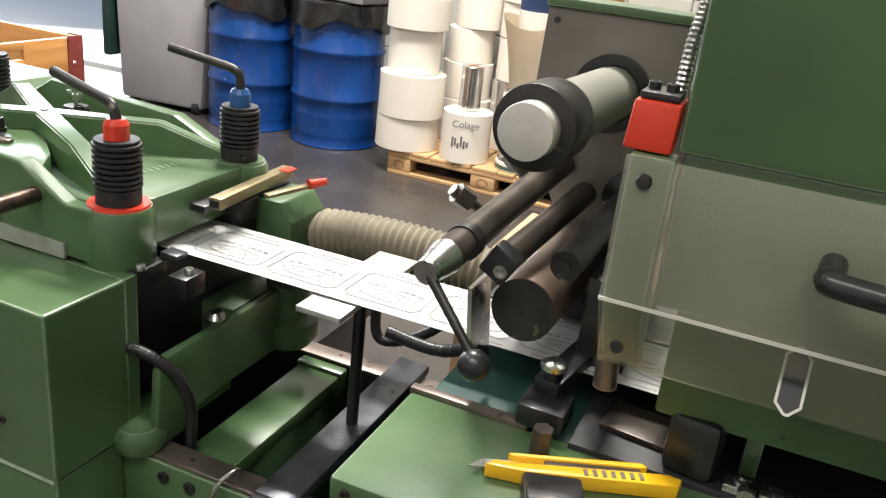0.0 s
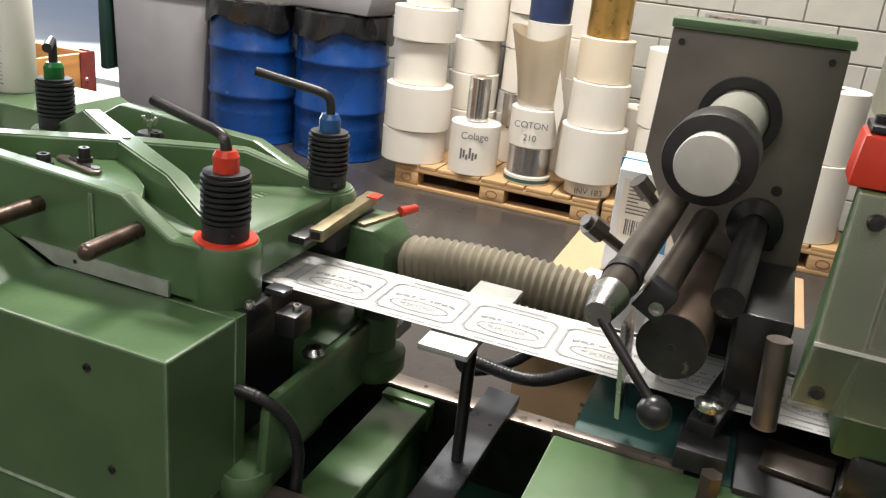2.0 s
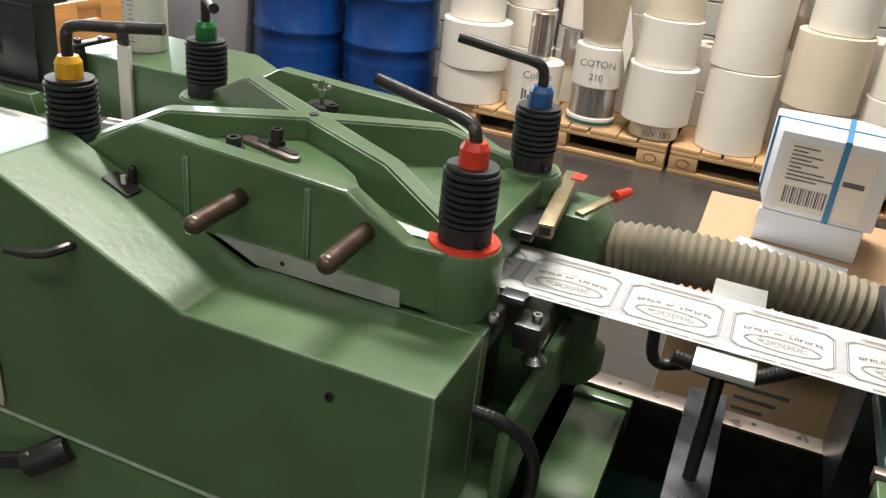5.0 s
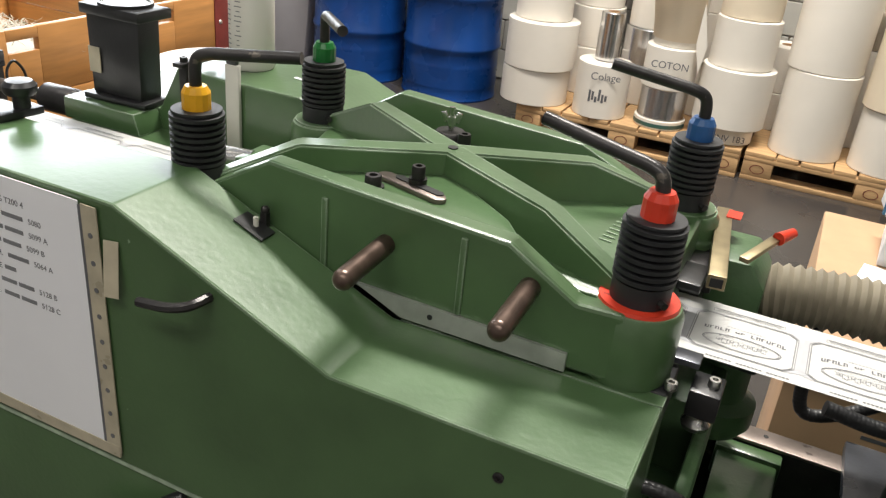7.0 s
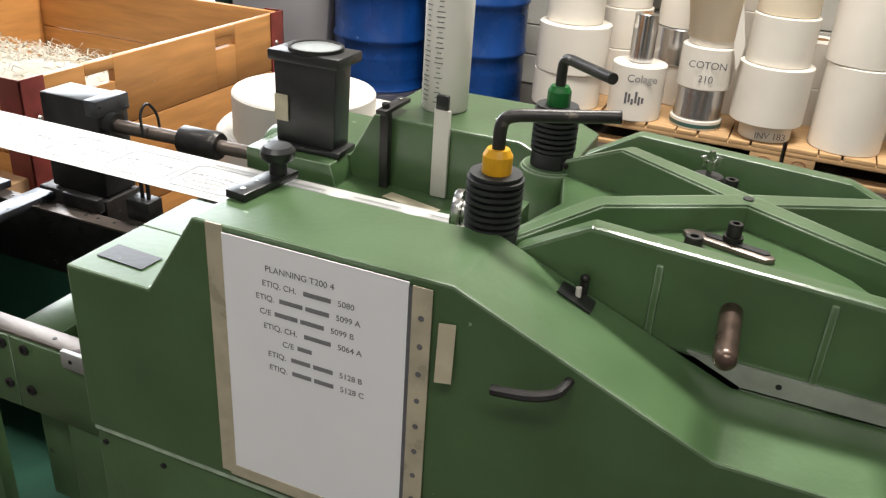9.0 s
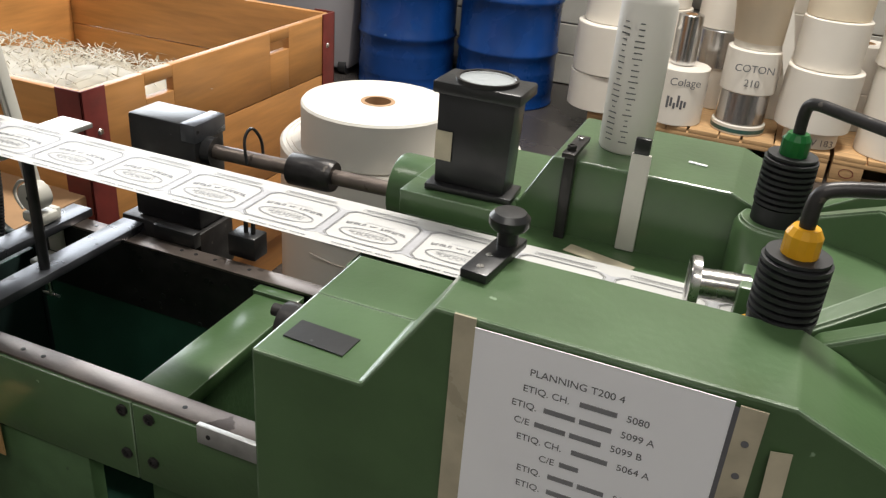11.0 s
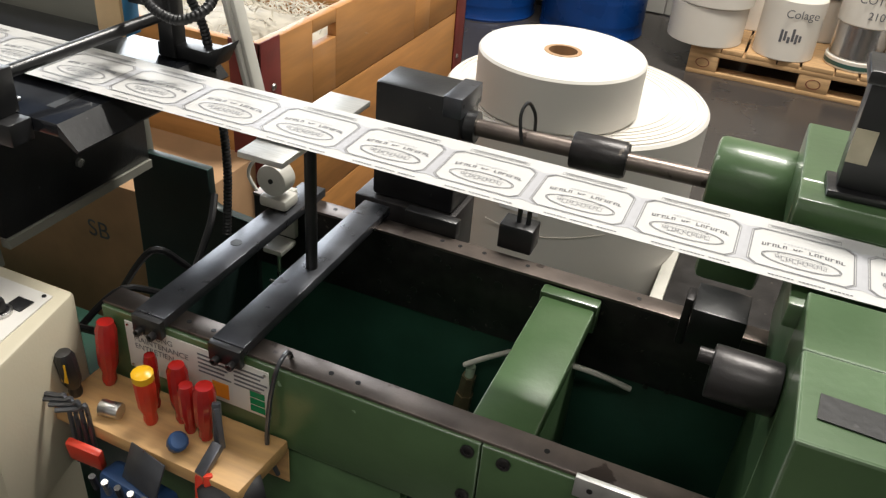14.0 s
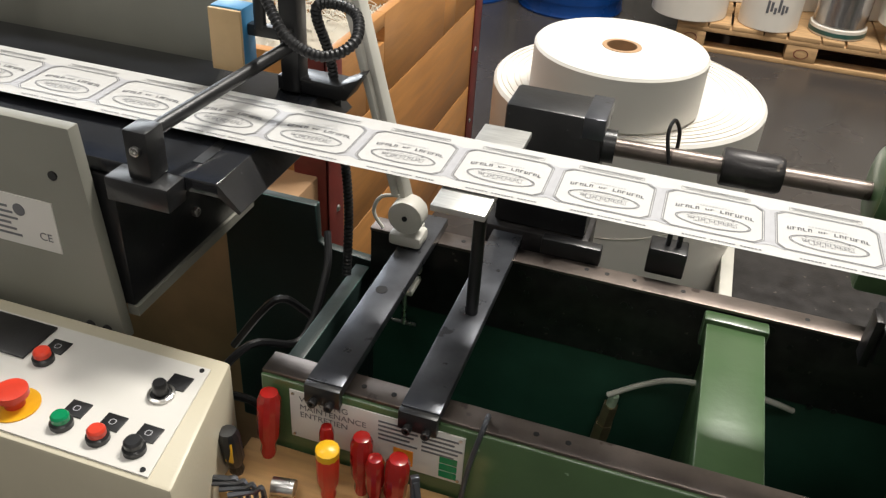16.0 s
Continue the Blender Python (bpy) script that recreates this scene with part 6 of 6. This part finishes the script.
for k, pts in enumerate(([(-2.75, 0.85, 0.60), (-2.70, 0.90, 0.66), (-2.66, 0.98, 0.62), (-2.65, 1.05, 0.70), (-2.67, 1.10, 0.74)], [(-2.76, 0.95, 0.60), (-2.69, 0.96, 0.70), (-2.665, 1.0, 0.66), (-2.66, 1.04, 0.60)],
                         [(-2.74, 0.83, 0.62), (-2.66, 0.82, 0.64), (-2.645, 0.84, 0.60)])):
    single("wiring", tube(pts, 0.006, 8), CABLE, "loose black wiring at the bed end", "cable", "loose wiring")

panel = thing("control_box", (-3.0, 0.66, 0.0), "beige control box with a white button plate", "control panel")
part("housing", prism([(-3.6, 0.565), (-2.595, 0.565), (-2.638, 0.758), (-3.6, 0.758)], "z", 0.52, 0.766, 0.006), BEIGE, panel)
part("pedestal", box(-3.6, -2.70, 0.60, 0.76, -0.05, 0.52, 0.006), BEIGE, panel)
part("button_plate", prism([(-3.5, 0.572), (-2.626, 0.572), (-2.652, 0.735), (-3.5, 0.735)], "z", 0.766, 0.7685), PANEL_WHITE, panel)
for x, y in ((-2.66, 0.729), (-2.636, 0.578)):
    part("plate_screw", cyl((x, y, 0.7685), (x, y, 0.770), 0.003, seg=10), BLACK, panel)
for x, y, m in ((-2.839, 0.677, RED), (-2.752, 0.60, GREEN_BTN), (-2.704, 0.597, RED), (-2.659, 0.597, BLACK)):
    b = part("button", lathe([(0, 0), (0.0125, 0), (0.0125, 0.006), (0.0105, 0.008), (0, 0.008)], (x, y, 0.7688), 24), BLACK, panel)
    part("button_cap", lathe([(0, 0.0), (0.010, 0.0), (0.010, 0.006), (0.008, 0.0085), (0, 0.009)], (x, y, 0.777), 24), m, b)
    part("legend_tile", box(x - 0.0125, x + 0.0125, y + 0.014, y + 0.036, 0.7686, 0.7705, 0.0005), BLACK, panel)
    part("legend_mark", turned(ring_shape(octagon(0.004, 0.004, 0.002), octagon(0.003, 0.003, 0.0015), 0), pose(x, y + 0.025, 0.7709)), INK_PALE, panel)
part("legend_tile", box(-2.686, -2.66, 0.69, 0.713, 0.7686, 0.7705, 0.0005), BLACK, panel)
k1 = part("rotary_knob", lathe([(0, 0), (0.0135, 0), (0.0135, 0.003), (0.009, 0.004), (0.0085, 0.018), (0.007, 0.021), (0, 0.021)], (-2.68, 0.677, 0.7688), 22), BLACK, panel)
part("knob_bezel", lathe([(0.012, 0), (0.0155, 0), (0.0155, 0.004), (0.0125, 0.005)], (-2.68, 0.677, 0.7688), 24), STEEL, k1)
part("stop_collar", cyl((-2.818, 0.606, 0.7688), (-2.818, 0.606, 0.7705), 0.027, seg=32), YELLOW, panel, "yellow emergency stop collar")
part("stop_button", lathe([(0, 0), (0.011, 0), (0.011, 0.012), (0.018, 0.014), (0.018, 0.022), (0, 0.026)], (-2.818, 0.606, 0.7705), 28), RED, panel)
part("display", box(-2.98, -2.862, 0.67, 0.73, 0.7686, 0.772, 0.001), BLACK, panel)

sign = thing("maintenance_plate", (-2.455, 0.766, 0.70), "white maintenance plate with stickers on the bed", "sign")
part("plate", box(-2.566, -2.343, 0.7645, 0.7665, 0.663, 0.741, 0.0005), PANEL_WHITE, sign)
for k, txt in enumerate(("WARTUNG", "MAINTENANCE", "ENTRETIEN")):
    writing(txt, 0.0125, Matrix.Translation((-2.553, 0.7641, 0.7255 - k * 0.0125)) @ UP, INK_DARK, sign)
for k in range(3):
    part("green_sticker", box(-2.372, -2.35, 0.7637, 0.7644, 0.668 + k * 0.012, 0.678 + k * 0.012), GREEN_BTN, sign)
part("orange_sticker", box(-2.43, -2.405, 0.7637, 0.7644, 0.67, 0.695), ORANGE, sign)
for k in range(10):
    part("printed_bar", box(-2.45 + (k % 2) * 0.055, -2.41 + (k % 2) * 0.055 + 0.005 * (k % 3), 0.7637, 0.7644, 0.73 - (k // 2) * 0.007, 0.7325 - (k // 2) * 0.007), INK, sign)
for x in (-2.561, -2.348):
    for z in (0.668, 0.736):
        part("rivet", cyl((x, 0.7645, z), (x, 0.7632, z), 0.0022, seg=10), STEEL, sign)

# tool shelf
shelf = thing("tool_shelf", (-2.47, 0.72, 0.63), "pine tool shelf fixed below the rail", "shelf")
part("board", prism([(-2.625, 0.675), (-2.325, 0.665), (-2.318, 0.765), (-2.625, 0.765)], "z", 0.615, 0.637, 0.002), WOOD_SHELF, shelf)
part("back_board", box(-2.625, -2.318, 0.7645, 0.7665, 0.56, 0.62), WOOD_SHELF, shelf)


def screwdriver(x, y, ztop, r, material, label, collar=None, lean=(0, 0)):
    s = thing("screwdriver", (x, y, 0.637), label, "screwdriver", "screwdrivers in the shelf")
    h = ztop - 0.637
    prof = [(0, 0), (r * 0.55, 0), (r * 0.7, h * 0.08), (r * 0.62, h * 0.2), (r * 0.95, h * 0.35), (r, h * 0.6), (r, h * 0.88), (r * 0.75, h * 0.98), (0, h)]
    m = Matrix.Translation((x, y, 0.637)) @ pose(0, 0, 0, lean[0], lean[1], 0)
    part("grip", turned(lathe(prof, (0, 0, 0.0), 12), m), material, s, smooth=25)
    part("shaft", turned(cyl((0, 0, -0.10), (0, 0, 0.0), 0.003, seg=10), m), STEEL, s)
    if collar:
        part("collar", turned(lathe([(0, h * 0.86), (r * 1.04, h * 0.86), (r * 1.04, h * 0.97), (r * 0.6, h * 1.01), (0, h * 1.01)], (0, 0, 0), 12), m), collar, s)


screwdriver(-2.590, 0.745, 0.742, 0.0145, RED_PLASTIC, "screwdriver with a large clear red handle", None, (-4, 2))
screwdriver(-2.492, 0.712, 0.730, 0.0135, RED, "red and yellow screwdriver with a tester top", YEL_PLASTIC, (4, 2))
screwdriver(-2.505, 0.738, 0.728, 0.009, RED_PLASTIC, "slim clear red screwdriver")
screwdriver(-2.612, 0.707, 0.712, 0.0135, BLACK, "black screwdriver with a yellow stripe", None, (3, -4))
screwdriver(-2.458, 0.733, 0.734, 0.0135, RED_PLASTIC, "screwdriver with a clear red handle")
screwdriver(-2.437, 0.722, 0.718, 0.0115, RED_PLASTIC, "short screwdriver with a clear red handle")
screwdriver(-2.413, 0.722, 0.729, 0.0145, RED_PLASTIC, "thick screwdriver with a clear red handle", None, (0, 3))
screwdriver(-2.44, 0.693, 0.668, 0.013, BLUE_PLASTIC, "stubby dark blue screwdriver leaning over", None, (18, 35))
part("stripe", box(-2.618, -2.607, 0.6925, 0.695, 0.668, 0.70, 0.001), YEL_PLASTIC, bpy.data.objects["screwdriver.003"], "yellow stripe")
so = thing("socket_bit", (-2.545, 0.70, 0.637), "bright steel socket lying on the shelf", "socket")
part("socket", cyl((-2.558, 0.695, 0.648), (-2.53, 0.70, 0.648), 0.011, seg=20, bevel=0.001), STEEL, so)
hk = thing("hex_keys", (-2.585, 0.69, 0.637), "bundle of grey hex keys in a red and black holder", "hex keys")
for k in range(4):
    part("hex_key", tube([(-2.63 + k * 0.012, 0.662 - k * 0.002, 0.668 - k * 0.003), (-2.60 + k * 0.011, 0.668, 0.672 - k * 0.003), (-2.588 + k * 0.011, 0.670, 0.665), (-2.586 + k * 0.011, 0.668, 0.56)], 0.0035, 6), BAR_STEEL, hk)
part("holder", turned(box(-0.025, 0.025, -0.006, 0.006, -0.022, 0.022, 0.004), pose(-2.555, 0.655, 0.60, 15, 10, 8)), RED, hk)
pl = thing("pliers", (-2.375, 0.71, 0.637), "steel pliers with long orange-red handles", "pliers")
part("jaws", join(bar((-2.380, 0.705, 0.655), (-2.386, 0.715, 0.715), 0.011, 0.008, 0.002), bar((-2.372, 0.702, 0.655), (-2.384, 0.712, 0.71), 0.008, 0.006, 0.002)), BAR_STEEL, pl)
part("handle", bar((-2.384, 0.67, 0.635), (-2.375, 0.645, 0.50), 0.012, 0.009, 0.003), RED, pl)
part("handle", bar((-2.372, 0.67, 0.64), (-2.352, 0.648, 0.50), 0.012, 0.009, 0.003), RED, pl)
part("pivot", bar((-2.382, 0.668, 0.635), (-2.378, 0.703, 0.66), 0.016, 0.01, 0.002), BAR_STEEL, pl)
ml = thing("rubber_mallet", (-2.345, 0.70, 0.57), "black rubber mallet hanging by the shelf", "mallet")
part("head", lathe([(0, 0), (0.022, 0), (0.027, 0.006), (0.029, 0.04), (0.027, 0.072), (0.022, 0.078), (0, 0.078)], (-2.375, 0.655, 0.598), 28, (0.7, 0.7, 0.1)), RUBBER, ml)
part("handle", cyl((-2.35, 0.682, 0.60), (-2.345, 0.70, 0.42), 0.011, seg=14), BLACK, ml)
po = thing("tool_pouch", (-2.48, 0.64, 0.5), "dark blue tool pouch with small bits", "tool pouch")
part("pouch", turned(box(-0.055, 0.055, -0.018, 0.018, 0, 0.12, 0.008), pose(-2.475, 0.640, 0.47, -8, 0, -6)), BLUE_PLASTIC, po)
part("flap", turned(box(-0.032, 0.032, -0.0015, 0.0015, 0, 0.05, 0.001), pose(-2.463, 0.645, 0.592, -25, 0, -12)), BAR_STEEL, po)
for k in range(5):
    part("bit", cyl((-2.515 + k * 0.02, 0.628, 0.585), (-2.513 + k * 0.02, 0.622, 0.612), 0.0045, seg=8), STEEL if k % 2 else BLACK, po)
single("wire_hook", tube([(-2.325, 0.79, 0.757), (-2.322, 0.775, 0.775), (-2.325, 0.757, 0.76), (-2.335, 0.752, 0.70), (-2.338, 0.748, 0.63), (-2.325, 0.75, 0.585)], 0.0032, 8), BAR_STEEL, "bent wire hook over the rail", "hook")
single("wire_hook", tube([(-0.63, 0.80, 0.757), (-0.628, 0.78, 0.772), (-0.64, 0.757, 0.755), (-0.648, 0.75, 0.70), (-0.65, 0.748, 0.62)], 0.0028, 8), STEEL, "bright wire hook over the rail", "hook")

# blocks of the rear wall
bm = box(0, 0.392, 0, 0.012, 0, 0.192, 0.004, 1)
me = bpy.data.meshes.new("block")
bm.to_mesh(me)
bm.free()
me.materials.append(BLOCK)
for row in range(9):
    for k in range(15):
        ob = new("block", me)
        ob.parent = wall
        ob.location = (-4.98 + k * 0.4 + (0.2 if row % 2 else 0.0), 5.5195, -0.046 + row * 0.2)


# ---------- what moves ----------
def motions():
    """The web steps on by one label about once a second."""
    rows, step = [(0.0, 0)], 0
    t = 0.65
    while t < 16.1:
        a, b = t - 0.15, min(t + 0.17, 16.0)
        rows.append((a, step))
        if t + 0.02 < 15.9:
            rows.append((t + 0.02, step + 0.62))
            rows.append((b, step + 1))
        else:
            rows.append((16.0, step + 0.82))
        step += 1
        t += 1.018
    if rows[-1][0] < 16.0:
        rows.append((16.0, rows[-1][1]))
    walk(web, [(t, Matrix.Translation((-1.7 - s * PITCH, 0.943, WEB_Z))) for t, s in rows])


motions()
